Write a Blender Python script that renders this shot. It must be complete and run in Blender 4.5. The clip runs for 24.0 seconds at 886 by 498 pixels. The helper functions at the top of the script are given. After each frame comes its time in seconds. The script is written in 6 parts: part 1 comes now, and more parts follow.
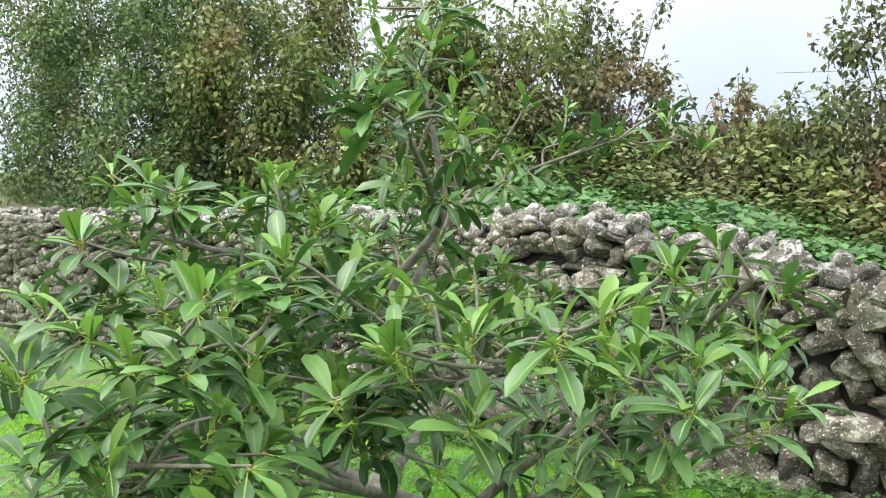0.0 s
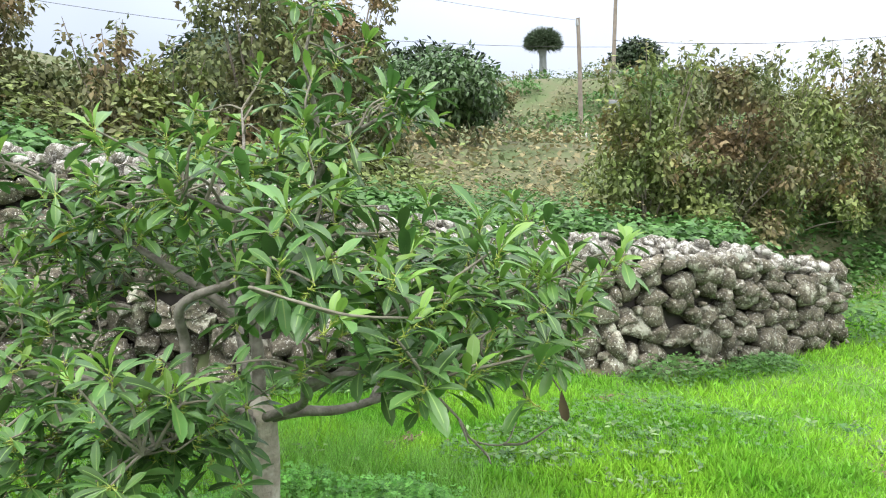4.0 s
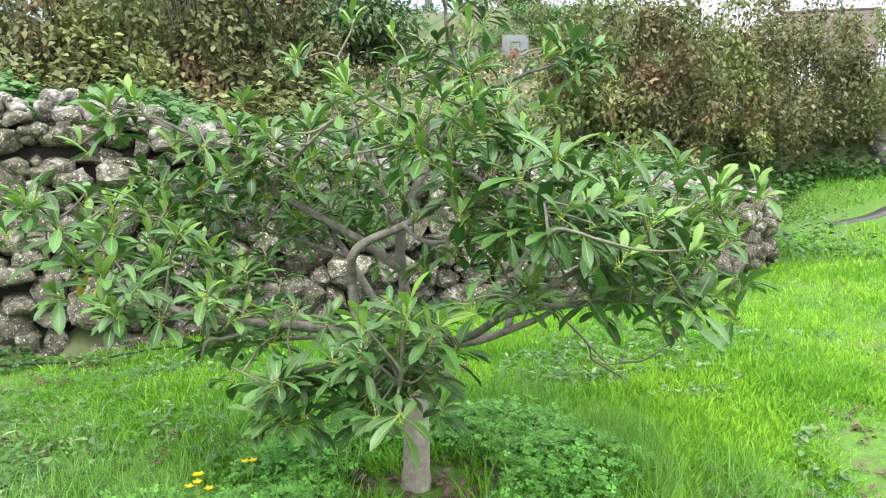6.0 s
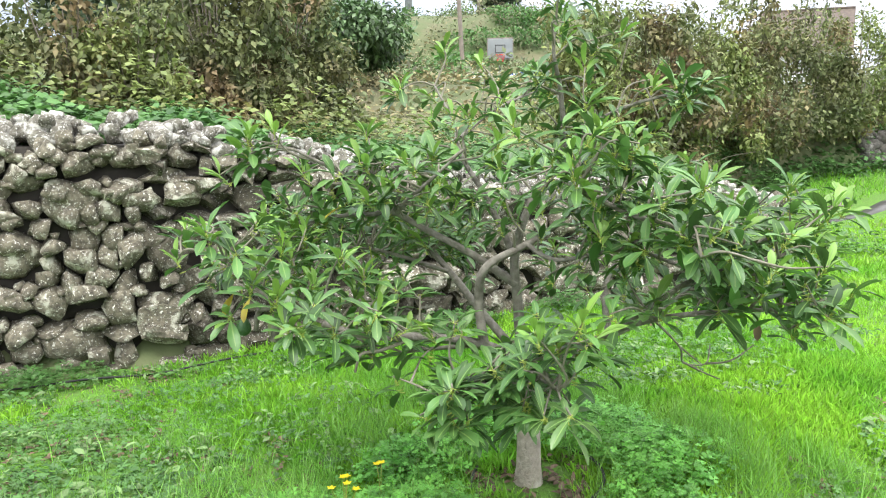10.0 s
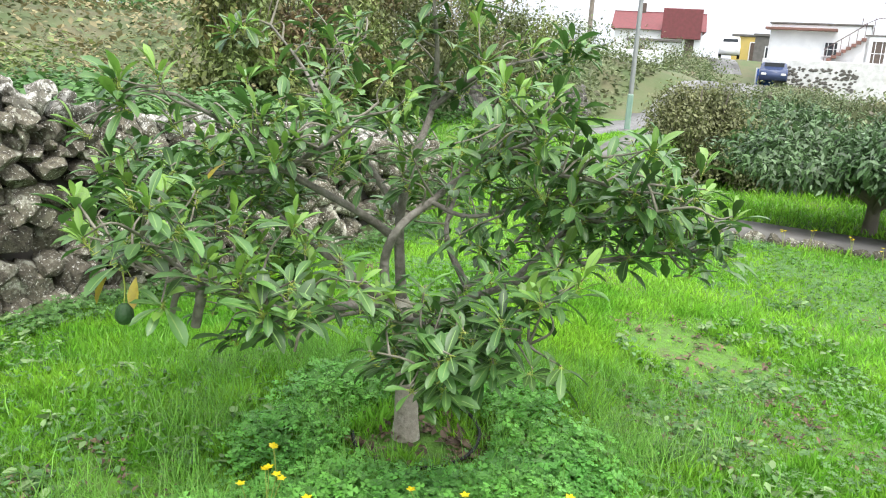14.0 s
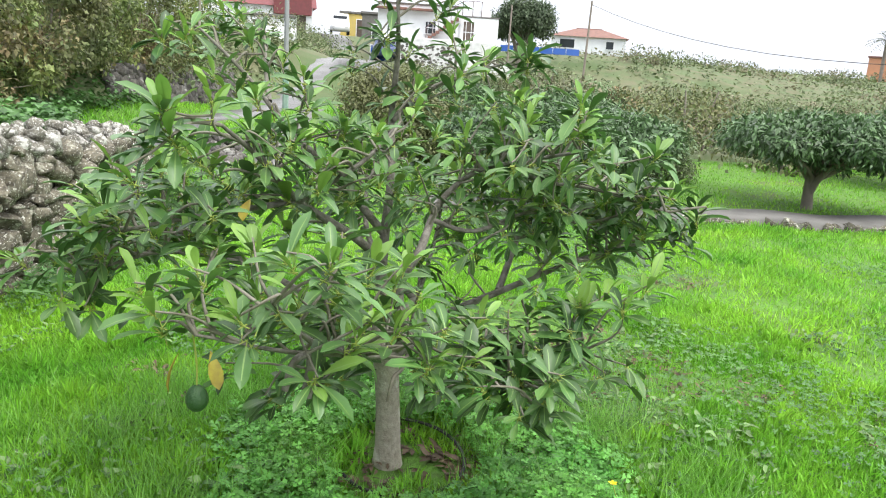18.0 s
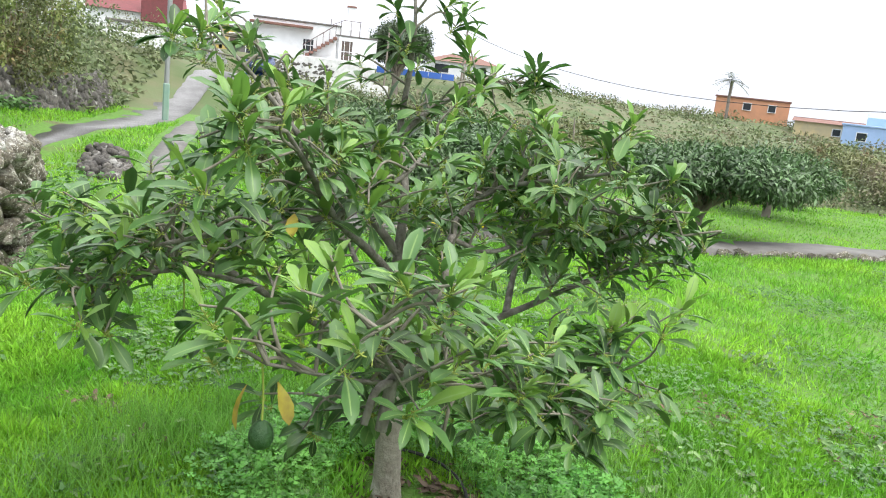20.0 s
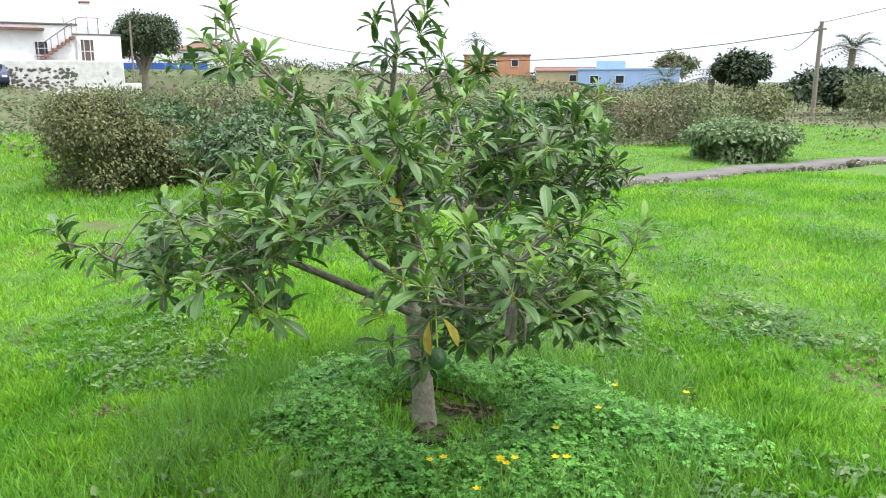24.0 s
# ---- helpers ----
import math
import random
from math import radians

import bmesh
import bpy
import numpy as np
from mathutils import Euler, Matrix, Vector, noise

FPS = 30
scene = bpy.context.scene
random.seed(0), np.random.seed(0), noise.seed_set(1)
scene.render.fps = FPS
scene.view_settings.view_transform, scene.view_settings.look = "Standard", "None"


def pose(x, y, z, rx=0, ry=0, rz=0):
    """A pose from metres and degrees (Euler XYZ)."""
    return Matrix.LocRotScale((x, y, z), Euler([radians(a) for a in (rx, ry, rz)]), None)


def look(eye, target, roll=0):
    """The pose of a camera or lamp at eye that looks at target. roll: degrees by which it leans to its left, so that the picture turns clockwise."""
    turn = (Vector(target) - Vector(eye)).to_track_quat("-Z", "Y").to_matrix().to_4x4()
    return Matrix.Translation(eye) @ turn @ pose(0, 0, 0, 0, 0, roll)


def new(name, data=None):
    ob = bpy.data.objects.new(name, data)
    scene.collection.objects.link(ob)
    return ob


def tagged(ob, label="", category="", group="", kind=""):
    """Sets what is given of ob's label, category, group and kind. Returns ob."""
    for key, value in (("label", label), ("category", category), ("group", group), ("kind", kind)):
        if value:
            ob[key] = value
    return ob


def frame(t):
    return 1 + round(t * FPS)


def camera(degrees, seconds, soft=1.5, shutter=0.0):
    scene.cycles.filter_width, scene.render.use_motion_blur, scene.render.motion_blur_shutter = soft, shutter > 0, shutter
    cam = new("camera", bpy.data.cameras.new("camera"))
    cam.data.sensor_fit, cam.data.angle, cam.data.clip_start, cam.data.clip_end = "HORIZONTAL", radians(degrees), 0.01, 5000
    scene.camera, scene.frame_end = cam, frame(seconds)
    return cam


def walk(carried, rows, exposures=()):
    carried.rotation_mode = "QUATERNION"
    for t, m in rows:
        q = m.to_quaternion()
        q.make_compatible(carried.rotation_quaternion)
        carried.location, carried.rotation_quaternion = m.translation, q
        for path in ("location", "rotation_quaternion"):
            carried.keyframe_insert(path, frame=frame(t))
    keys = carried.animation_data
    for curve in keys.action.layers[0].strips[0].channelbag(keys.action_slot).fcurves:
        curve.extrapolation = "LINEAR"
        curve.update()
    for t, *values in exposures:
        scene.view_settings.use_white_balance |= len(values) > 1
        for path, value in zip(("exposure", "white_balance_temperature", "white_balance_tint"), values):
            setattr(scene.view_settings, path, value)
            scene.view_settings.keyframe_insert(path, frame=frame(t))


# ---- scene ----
cam = camera(58.7, 24.0, soft=1.1)

PATH = [
    (0, (1.108, -2.329, 1.444), (0.433, -0.447, 1.406), -0.2),
    (0.5, (0.879, -2.632, 1.462), (0.458, -0.678, 1.407), -0.8),
    (1, (0.572, -2.825, 1.438), (0.337, -0.839, 1.385), -0.6),
    (1.5, (0.193, -2.949, 1.441), (0.224, -0.95, 1.375), 0.0),
    (2, (-0.069, -3.076, 1.481), (0.283, -1.111, 1.358), 1.4),
    (2.5, (-0.339, -2.994, 1.504), (0.269, -1.094, 1.361), 1.6),
    (3, (-0.638, -2.939, 1.522), (0.193, -1.128, 1.352), 1.4),
    (3.5, (-0.888, -2.873, 1.527), (0.132, -1.16, 1.369), 1.7),
    (5.5, (-1.731, -2.333, 1.54), (-0.433, -0.849, 1.203), -0.3),
    (6, (-2.034, -2.28, 1.557), (-0.673, -0.857, 1.21), 0.4),
    (6.5, (-2.22, -2.203, 1.591), (-0.773, -0.874, 1.217), -1.3),
    (7, (-2.305, -2.009, 1.621), (-0.737, -0.822, 1.258), -2.7),
    (7.5, (-2.418, -1.914, 1.629), (-0.739, -0.881, 1.293), -1.4),
    (8, (-2.547, -1.921, 1.672), (-0.909, -0.844, 1.276), -0.4),
    (8.5, (-2.581, -2.017, 1.665), (-1.09, -0.747, 1.261), -0.9),
    (9, (-2.636, -2.057, 1.67), (-1.196, -0.713, 1.321), -0.5),
    (9.5, (-2.644, -2.061, 1.672), (-1.228, -0.69, 1.33), -0.4),
    (10, (-2.638, -2.061, 1.675), (-1.234, -0.679, 1.329), -0.5),
    (10.5, (-2.66, -2.023, 1.667), (-1.213, -0.688, 1.318), 0.1),
    (11, (-2.765, -1.931, 1.68), (-1.206, -0.738, 1.297), 1.0),
    (11.5, (-2.855, -1.79, 1.683), (-1.2, -0.749, 1.26), 1.9),
    (13.5, (-3.146, -0.984, 1.701), (-1.284, -0.405, 1.258), 3.1),
    (14, (-3.183, -0.835, 1.694), (-1.288, -0.398, 1.227), 3.5),
    (14.5, (-3.24, -0.673, 1.719), (-1.329, -0.371, 1.211), 3.8),
    (15, (-3.171, -0.564, 1.713), (-1.257, -0.312, 1.191), 3.0),
    (15.5, (-3.127, -0.408, 1.703), (-1.203, -0.238, 1.185), 3.2),
    (16, (-3.167, -0.177, 1.722), (-1.228, -0.135, 1.23), 4.0),
    (16.5, (-3.159, 0.035, 1.727), (-1.208, -0.061, 1.297), 4.4),
    (17, (-3.097, 0.268, 1.727), (-1.152, 0.043, 1.318), 4.4),
    (17.5, (-3.07, 0.48, 1.725), (-1.162, 0.095, 1.266), 4.3),
    (18, (-3.064, 0.663, 1.746), (-1.185, 0.163, 1.277), 3.8),
    (18.5, (-2.981, 0.819, 1.726), (-1.098, 0.293, 1.304), 4.2),
    (20.5, (-2.712, 1.358, 1.661), (-0.979, 0.437, 1.273), 6.9),
    (21, (-2.658, 1.597, 1.664), (-0.972, 0.593, 1.279), 6.0),
    (21.5, (-2.572, 1.744, 1.669), (-0.956, 0.632, 1.278), 3.4),
    (22, (-2.509, 1.862, 1.662), (-0.993, 0.618, 1.273), 1.7),
    (22.5, (-2.576, 2.063, 1.668), (-1.099, 0.774, 1.275), 0.2),
    (23, (-2.723, 2.163, 1.681), (-1.22, 0.913, 1.259), -0.9),
    (23.5, (-2.806, 2.225, 1.696), (-1.305, 0.973, 1.272), -0.7),
    (24, (-2.834, 2.385, 1.686), (-1.355, 1.104, 1.271), 0.0),
]
walk(cam, [(t, look(eye, target, roll)) for t, eye, target, roll in PATH], [(0.0, 0.85), (3.0, 0.76), (6.0, 1.0), (7.0, 0.92), (8.0, 0.80), (9.0, 1.0), (10.0, 1.08), (14.0, 0.84), (18.0, 0.78), (24.0, 0.66)])

# ---- light ----
world = bpy.data.worlds.new("overcast_sky")
scene.world = world
world.use_nodes = True
wt = world.node_tree
wt.nodes.clear()
w_out = wt.nodes.new("ShaderNodeOutputWorld")
w_bg = wt.nodes.new("ShaderNodeBackground")
w_sky = wt.nodes.new("ShaderNodeTexSky")
w_sky.sky_type = "NISHITA"
w_sky.sun_disc = False
w_sky.sun_elevation = radians(48)
w_sky.sun_rotation = radians(200)
w_scale = wt.nodes.new("ShaderNodeMix")
w_scale.data_type = "RGBA"
w_scale.blend_type = "MULTIPLY"
w_scale.inputs["Factor"].default_value = 1.0
w_scale.inputs["B"].default_value = (0.12, 0.12, 0.12, 1)
wt.links.new(w_sky.outputs["Color"], w_scale.inputs["A"])
# cloud layer, brighter overhead than at the horizon
w_co = wt.nodes.new("ShaderNodeTexCoord")
w_sep = wt.nodes.new("ShaderNodeSeparateXYZ")
wt.links.new(w_co.outputs["Generated"], w_sep.inputs["Vector"])
w_ramp = wt.nodes.new("ShaderNodeValToRGB")
w_ramp.color_ramp.elements[0].position = 0.0
w_ramp.color_ramp.elements[0].color = (0.60, 0.64, 0.74, 1)
w_ramp.color_ramp.elements[1].position = 0.75
w_ramp.color_ramp.elements[1].color = (2.1, 2.12, 2.15, 1)
for at_z, col in ((0.09, (0.80, 0.83, 0.92, 1)), (0.2, (1.05, 1.07, 1.12, 1))):
    el = w_ramp.color_ramp.elements.new(at_z)
    el.color = col
wt.links.new(w_sep.outputs["Z"], w_ramp.inputs["Fac"])
w_noise = wt.nodes.new("ShaderNodeTexNoise")
w_noise.inputs["Scale"].default_value = 2.2
w_noise.inputs["Detail"].default_value = 4
wt.links.new(w_co.outputs["Generated"], w_noise.inputs["Vector"])
w_cl = wt.nodes.new("ShaderNodeMapRange")
w_cl.inputs["From Min"].default_value = 0.3
w_cl.inputs["From Max"].default_value = 0.7
w_cl.inputs["To Min"].default_value = 0.86
w_cl.inputs["To Max"].default_value = 1.12
wt.links.new(w_noise.outputs["Fac"], w_cl.inputs["Value"])
w_cloud = wt.nodes.new("ShaderNodeMix")
w_cloud.data_type = "RGBA"
w_cloud.blend_type = "MULTIPLY"
w_cloud.inputs["Factor"].default_value = 1.0
wt.links.new(w_ramp.outputs["Color"], w_cloud.inputs["A"])
wt.links.new(w_cl.outputs["Result"], w_cloud.inputs["B"])
w_mix = wt.nodes.new("ShaderNodeMix")
w_mix.data_type = "RGBA"
w_mix.inputs["Factor"].default_value = 0.93
wt.links.new(w_scale.outputs["Result"], w_mix.inputs["A"])
# the cloud is thicker and bluer towards the hill
w_side = wt.nodes.new("ShaderNodeMapRange")
w_side.inputs["From Min"].default_value = 0.0
w_side.inputs["From Max"].default_value = 0.85
wt.links.new(w_sep.outputs["Y"], w_side.inputs["Value"])
w_thick = wt.nodes.new("ShaderNodeMix")
w_thick.data_type = "RGBA"
w_thick.blend_type = "MULTIPLY"
w_thick.inputs["B"].default_value = (0.52, 0.56, 0.64, 1)
wt.links.new(w_side.outputs["Result"], w_thick.inputs["Factor"])
wt.links.new(w_cloud.outputs["Result"], w_thick.inputs["A"])
wt.links.new(w_thick.outputs["Result"], w_mix.inputs["B"])
wt.links.new(w_mix.outputs["Result"], w_bg.inputs["Color"])
w_bg.inputs["Strength"].default_value = 1.0
wt.links.new(w_bg.outputs["Background"], w_out.inputs["Surface"])

sun_data = bpy.data.lights.new("sun", "SUN")
sun_data.energy = 1.3
sun_data.angle = radians(25)
sun_data.color = (1.0, 0.97, 0.92)
sun = new("sun", sun_data)
sun.matrix_world = look((0, 0, 30), (14, 6, 0))


# ---- materials ----
def material(name, base, rough=0.8, second=None, scale=6.0, detail=5.0, bump=0.0, bump_scale=40.0,
             third=None, third_scale=1.5, third_at=(0.5, 0.65), island=0.0, obj_var=0.0, fleck=None, fleck_scale=50, fleck_at=(0.58, 0.64), translucent=0.0, coat=0.0, metal=0.0, spec=0.5, grit=0.55):
    m = bpy.data.materials.new(name)
    m.use_nodes = True
    nt = m.node_tree
    b = nt.nodes["Principled BSDF"]
    b.inputs["Roughness"].default_value = rough
    b.inputs["Metallic"].default_value = metal
    b.inputs["Specular IOR Level"].default_value = spec
    co = nt.nodes.new("ShaderNodeNewGeometry")
    def noise_node(s, d):
        n = nt.nodes.new("ShaderNodeTexNoise")
        n.inputs["Scale"].default_value = s
        n.inputs["Detail"].default_value = d
        n.inputs["Roughness"].default_value = grit
        nt.links.new(co.outputs["Position"], n.inputs["Vector"])
        return n
    def mix(fac, a, bcol, mode="MIX"):
        x = nt.nodes.new("ShaderNodeMix")
        x.data_type = "RGBA"
        x.blend_type = mode
        for key, v in (("Factor", fac), ("A", a), ("B", bcol)):
            if isinstance(v, (int, float)):
                x.inputs[key].default_value = v
            elif isinstance(v, tuple):
                x.inputs[key].default_value = (*v, 1)
            else:
                nt.links.new(v, x.inputs[key])
        return x.outputs["Result"]
    def span(sock, lo, hi, a=0.0, c=1.0):
        r = nt.nodes.new("ShaderNodeMapRange")
        for key, v in (("From Min", lo), ("From Max", hi), ("To Min", a), ("To Max", c)):
            r.inputs[key].default_value = v
        nt.links.new(sock, r.inputs["Value"])
        return r.outputs["Result"]
    col = base
    if second:
        col = mix(span(noise_node(scale, detail).outputs["Fac"], 0.35, 0.65), base, second)
    if third:
        col = mix(span(noise_node(third_scale, 6).outputs["Fac"], *third_at), col, third)
    if fleck:
        col = mix(span(noise_node(fleck_scale, 3).outputs["Fac"], *fleck_at), col, fleck)
    if island:
        v = span(co.outputs["Random Per Island"], 0, 1, 1 - island, 1 + island)
        col = mix(1.0, col, v, "MULTIPLY")
    if obj_var:
        oi = nt.nodes.new("ShaderNodeObjectInfo")
        v = span(oi.outputs["Random"], 0, 1, 1 - obj_var, 1 + obj_var)
        col = mix(1.0, col, v, "MULTIPLY")
    if isinstance(col, tuple):
        b.inputs["Base Color"].default_value = (*col, 1)
    else:
        nt.links.new(col, b.inputs["Base Color"])
    if bump:
        bn = nt.nodes.new("ShaderNodeBump")
        bn.inputs["Strength"].default_value = bump
        bn.inputs["Distance"].default_value = 0.02
        nt.links.new(noise_node(bump_scale, 6).outputs["Fac"], bn.inputs["Height"])
        nt.links.new(bn.outputs["Normal"], b.inputs["Normal"])
    if translucent:
        tr = nt.nodes.new("ShaderNodeBsdfTranslucent")
        if isinstance(col, tuple):
            tr.inputs["Color"].default_value = (*col, 1)
        else:
            nt.links.new(col, tr.inputs["Color"])
        mx = nt.nodes.new("ShaderNodeMixShader")
        mx.inputs["Fac"].default_value = translucent
        nt.links.new(b.outputs["BSDF"], mx.inputs[1])
        nt.links.new(tr.outputs["BSDF"], mx.inputs[2])
        nt.links.new(mx.outputs["Shader"], nt.nodes["Material Output"].inputs["Surface"])
    return m


M = {}
M["bark"] = material("bark", (0.38, 0.345, 0.285), 0.9, (0.27, 0.24, 0.195), 30, bump=0.6, bump_scale=60, third=(0.50, 0.47, 0.41), third_scale=9, third_at=(0.54, 0.66))
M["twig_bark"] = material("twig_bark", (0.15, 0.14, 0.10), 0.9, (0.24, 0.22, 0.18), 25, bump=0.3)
M["green_shoot"] = material("green_shoot", (0.30, 0.36, 0.07), 0.6)
M["leaf_vein"] = material("leaf_vein", (0.16, 0.27, 0.07), 0.5)
# limb bark: darker than the trunk's, the crown's shade put into its colour
M["shaded_limb_bark"] = material("shaded_limb_bark", (0.115, 0.105, 0.085), 0.9, (0.22, 0.205, 0.175), 26, bump=0.5, bump_scale=50)
M["avocado_leaf"] = material("avocado_leaf", (0.052, 0.130, 0.032), 0.36, (0.088, 0.185, 0.045), 5, island=0.5, translucent=0.2, third=(0.115, 0.225, 0.05), third_scale=2.2, third_at=(0.52, 0.66))
M["avocado_leaf_young"] = material("avocado_leaf_young", (0.20, 0.34, 0.06), 0.4, (0.14, 0.28, 0.05), 6, island=0.25, translucent=0.28)
M["yellow_leaf"] = material("yellow_leaf", (0.50, 0.42, 0.05), 0.5, (0.36, 0.26, 0.05), 30, translucent=0.3)
M["fruit_skin"] = material("fruit_skin", (0.025, 0.075, 0.022), 0.45, (0.04, 0.10, 0.03), 60, bump=0.35, bump_scale=140)
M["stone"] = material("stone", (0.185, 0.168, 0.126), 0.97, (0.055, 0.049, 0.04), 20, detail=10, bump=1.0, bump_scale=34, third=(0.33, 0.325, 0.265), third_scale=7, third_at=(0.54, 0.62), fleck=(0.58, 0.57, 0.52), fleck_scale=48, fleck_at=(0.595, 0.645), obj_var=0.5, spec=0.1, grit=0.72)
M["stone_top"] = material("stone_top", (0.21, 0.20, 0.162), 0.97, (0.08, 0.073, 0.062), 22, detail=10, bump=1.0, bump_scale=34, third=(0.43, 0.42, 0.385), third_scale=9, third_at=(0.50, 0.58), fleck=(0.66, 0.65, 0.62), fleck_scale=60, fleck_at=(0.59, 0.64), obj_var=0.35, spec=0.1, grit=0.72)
M["rubble"] = material("rubble", (0.12, 0.11, 0.095), 0.95, (0.07, 0.065, 0.06), 8, bump=0.9, bump_scale=24, third=(0.30, 0.29, 0.27), third_scale=5, third_at=(0.58, 0.66), island=0.3)
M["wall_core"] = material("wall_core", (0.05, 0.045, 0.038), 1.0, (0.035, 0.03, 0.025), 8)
M["earth"] = material("earth", (0.085, 0.062, 0.042), 1.0, (0.05, 0.037, 0.026), 20, bump=0.8, bump_scale=60)
M["dry_soil"] = material("dry_soil", (0.145, 0.11, 0.07), 1.0, (0.10, 0.085, 0.05), 9, bump=0.8, bump_scale=45, third=(0.17, 0.14, 0.09), third_scale=3)
M["meadow"] = material("meadow", (0.095, 0.23, 0.02), 0.95, (0.075, 0.14, 0.025), 14.0, detail=8, bump=1.0, bump_scale=25, third=(0.11, 0.105, 0.05), third_scale=0.8, third_at=(0.60, 0.70))
M["grass"] = material("grass", (0.215, 0.46, 0.04), 0.5, (0.125, 0.35, 0.03), 2.4, island=0.4, translucent=0.45, third=(0.27, 0.52, 0.045), third_scale=0.8, third_at=(0.45, 0.6))
M["long_grass"] = material("long_grass", (0.17, 0.40, 0.06), 0.45, (0.23, 0.45, 0.09), 3.0, island=0.4, translucent=0.35)
M["dry_grass"] = material("dry_grass", (0.34, 0.29, 0.15), 0.8, (0.22, 0.20, 0.10), 3, island=0.3, translucent=0.2)
M["clover"] = material("clover", (0.115, 0.34, 0.06), 0.55, (0.18, 0.45, 0.075), 3.0, island=0.45, translucent=0.3)
M["pale_weed"] = material("pale_weed", (0.20, 0.30, 0.12), 0.7, (0.15, 0.25, 0.08), 3, island=0.35, translucent=0.25)
M["dead_leaf"] = material("dead_leaf", (0.16, 0.11, 0.065), 0.9, (0.09, 0.065, 0.045), 6, island=0.45)
M["petal"] = material("petal", (0.85, 0.68, 0.01), 0.5, translucent=0.2)
M["hedge_leaf"] = material("hedge_leaf", (0.135, 0.19, 0.055), 0.55, (0.21, 0.25, 0.075), 1.2, island=0.55, translucent=0.3, third=(0.20, 0.15, 0.06), third_scale=0.9, third_at=(0.55, 0.66))
M["hedge_leaf_green"] = material("hedge_leaf_green", (0.085, 0.15, 0.05), 0.55, (0.14, 0.20, 0.06), 1.2, island=0.55, translucent=0.25, third=(0.13, 0.13, 0.05), third_scale=0.7, third_at=(0.56, 0.68))
M["hedge_leaf_brown"] = material("hedge_leaf_brown", (0.155, 0.16, 0.062), 0.65, (0.11, 0.15, 0.055), 1.5, island=0.55, translucent=0.28, third=(0.23, 0.17, 0.09), third_scale=0.8, third_at=(0.52, 0.64))
M["ivy_leaf"] = material("ivy_leaf", (0.06, 0.155, 0.035), 0.55, (0.095, 0.21, 0.048), 1.2, island=0.35, translucent=0.25)
# scrub leaf: lightened and greyed, some distance haze is mixed into the colour
M["hazed_bush_leaf"] = material("hazed_bush_leaf", (0.105, 0.155, 0.06), 0.65, (0.165, 0.195, 0.09), 0.4, island=0.45, translucent=0.25, third=(0.185, 0.165, 0.10), third_scale=0.22, third_at=(0.5, 0.6))
M["orchard_leaf"] = material("orchard_leaf", (0.062, 0.125, 0.042), 0.42, (0.10, 0.17, 0.066), 1.0, island=0.6, translucent=0.2)
M["olive_leaf"] = material("olive_leaf", (0.13, 0.155, 0.06), 0.6, (0.19, 0.20, 0.085), 0.9, island=0.45, translucent=0.25)
M["fig_leaf"] = material("fig_leaf", (0.15, 0.23, 0.10), 0.6, (0.20, 0.28, 0.13), 1.2, island=0.4, translucent=0.25)
M["scrub_ground"] = material("scrub_ground", (0.085, 0.125, 0.045), 0.95, (0.13, 0.12, 0.065), 0.6, bump=0.5, bump_scale=6, third=(0.06, 0.095, 0.025), third_scale=0.12)
M["dark_conifer"] = material("dark_conifer", (0.035, 0.062, 0.028), 0.7, (0.05, 0.08, 0.035), 0.6, island=0.4)
M["laurel_leaf"] = material("laurel_leaf", (0.06, 0.095, 0.045), 0.6, (0.09, 0.125, 0.06), 0.6, island=0.45, translucent=0.15)
M["palm_leaf"] = material("palm_leaf", (0.075, 0.11, 0.045), 0.6, island=0.3)
M["concrete"] = material("concrete", (0.16, 0.152, 0.14), 0.75, (0.11, 0.105, 0.095), 3, bump=0.3, third=(0.14, 0.135, 0.12), third_scale=1.2, third_at=(0.55, 0.7))
M["kerb_stone"] = material("kerb_stone", (0.12, 0.115, 0.10), 0.95, (0.07, 0.066, 0.058), 6, bump=0.8, bump_scale=20, obj_var=0.3)
M["asphalt"] = material("asphalt", (0.15, 0.147, 0.145), 0.45, (0.08, 0.077, 0.075), 1.6, bump=0.3, third=(0.05, 0.048, 0.045), third_scale=0.35, third_at=(0.52, 0.6))
M["white_plaster"] = material("white_plaster", (0.78, 0.79, 0.80), 0.85, (0.70, 0.71, 0.72), 1.5, third=(0.55, 0.54, 0.5), third_scale=0.6, third_at=(0.62, 0.8))
M["rough_white"] = material("rough_white", (0.74, 0.74, 0.73), 0.95, (0.58, 0.58, 0.56), 3, bump=0.8, bump_scale=5)
M["red_roof"] = material("red_roof", (0.20, 0.055, 0.06), 0.8, (0.15, 0.05, 0.05), 4, bump=0.4, bump_scale=12)
M["tile_roof"] = material("tile_roof", (0.24, 0.12, 0.095), 0.85, (0.17, 0.095, 0.075), 3, bump=0.5, bump_scale=10)
# orange paint with its saturation lowered to carry the far haze
M["hazed_orange_wall"] = material("hazed_orange_wall", (0.62, 0.30, 0.17), 0.85, (0.54, 0.27, 0.16), 1)
M["cream_wall"] = material("cream_wall", (0.62, 0.50, 0.28), 0.85, (0.5, 0.42, 0.27), 1)
M["yellow_wall"] = material("yellow_wall", (0.62, 0.47, 0.13), 0.85, (0.5, 0.4, 0.14), 1)
# blue paint made paler to carry the far haze
M["hazed_blue_wall"] = material("hazed_blue_wall", (0.38, 0.52, 0.78), 0.85, (0.33, 0.47, 0.72), 0.8)
M["blue_sheet"] = material("blue_sheet", (0.05, 0.14, 0.50), 0.5)
M["dark_glass"] = material("dark_glass", (0.03, 0.035, 0.04), 0.15)
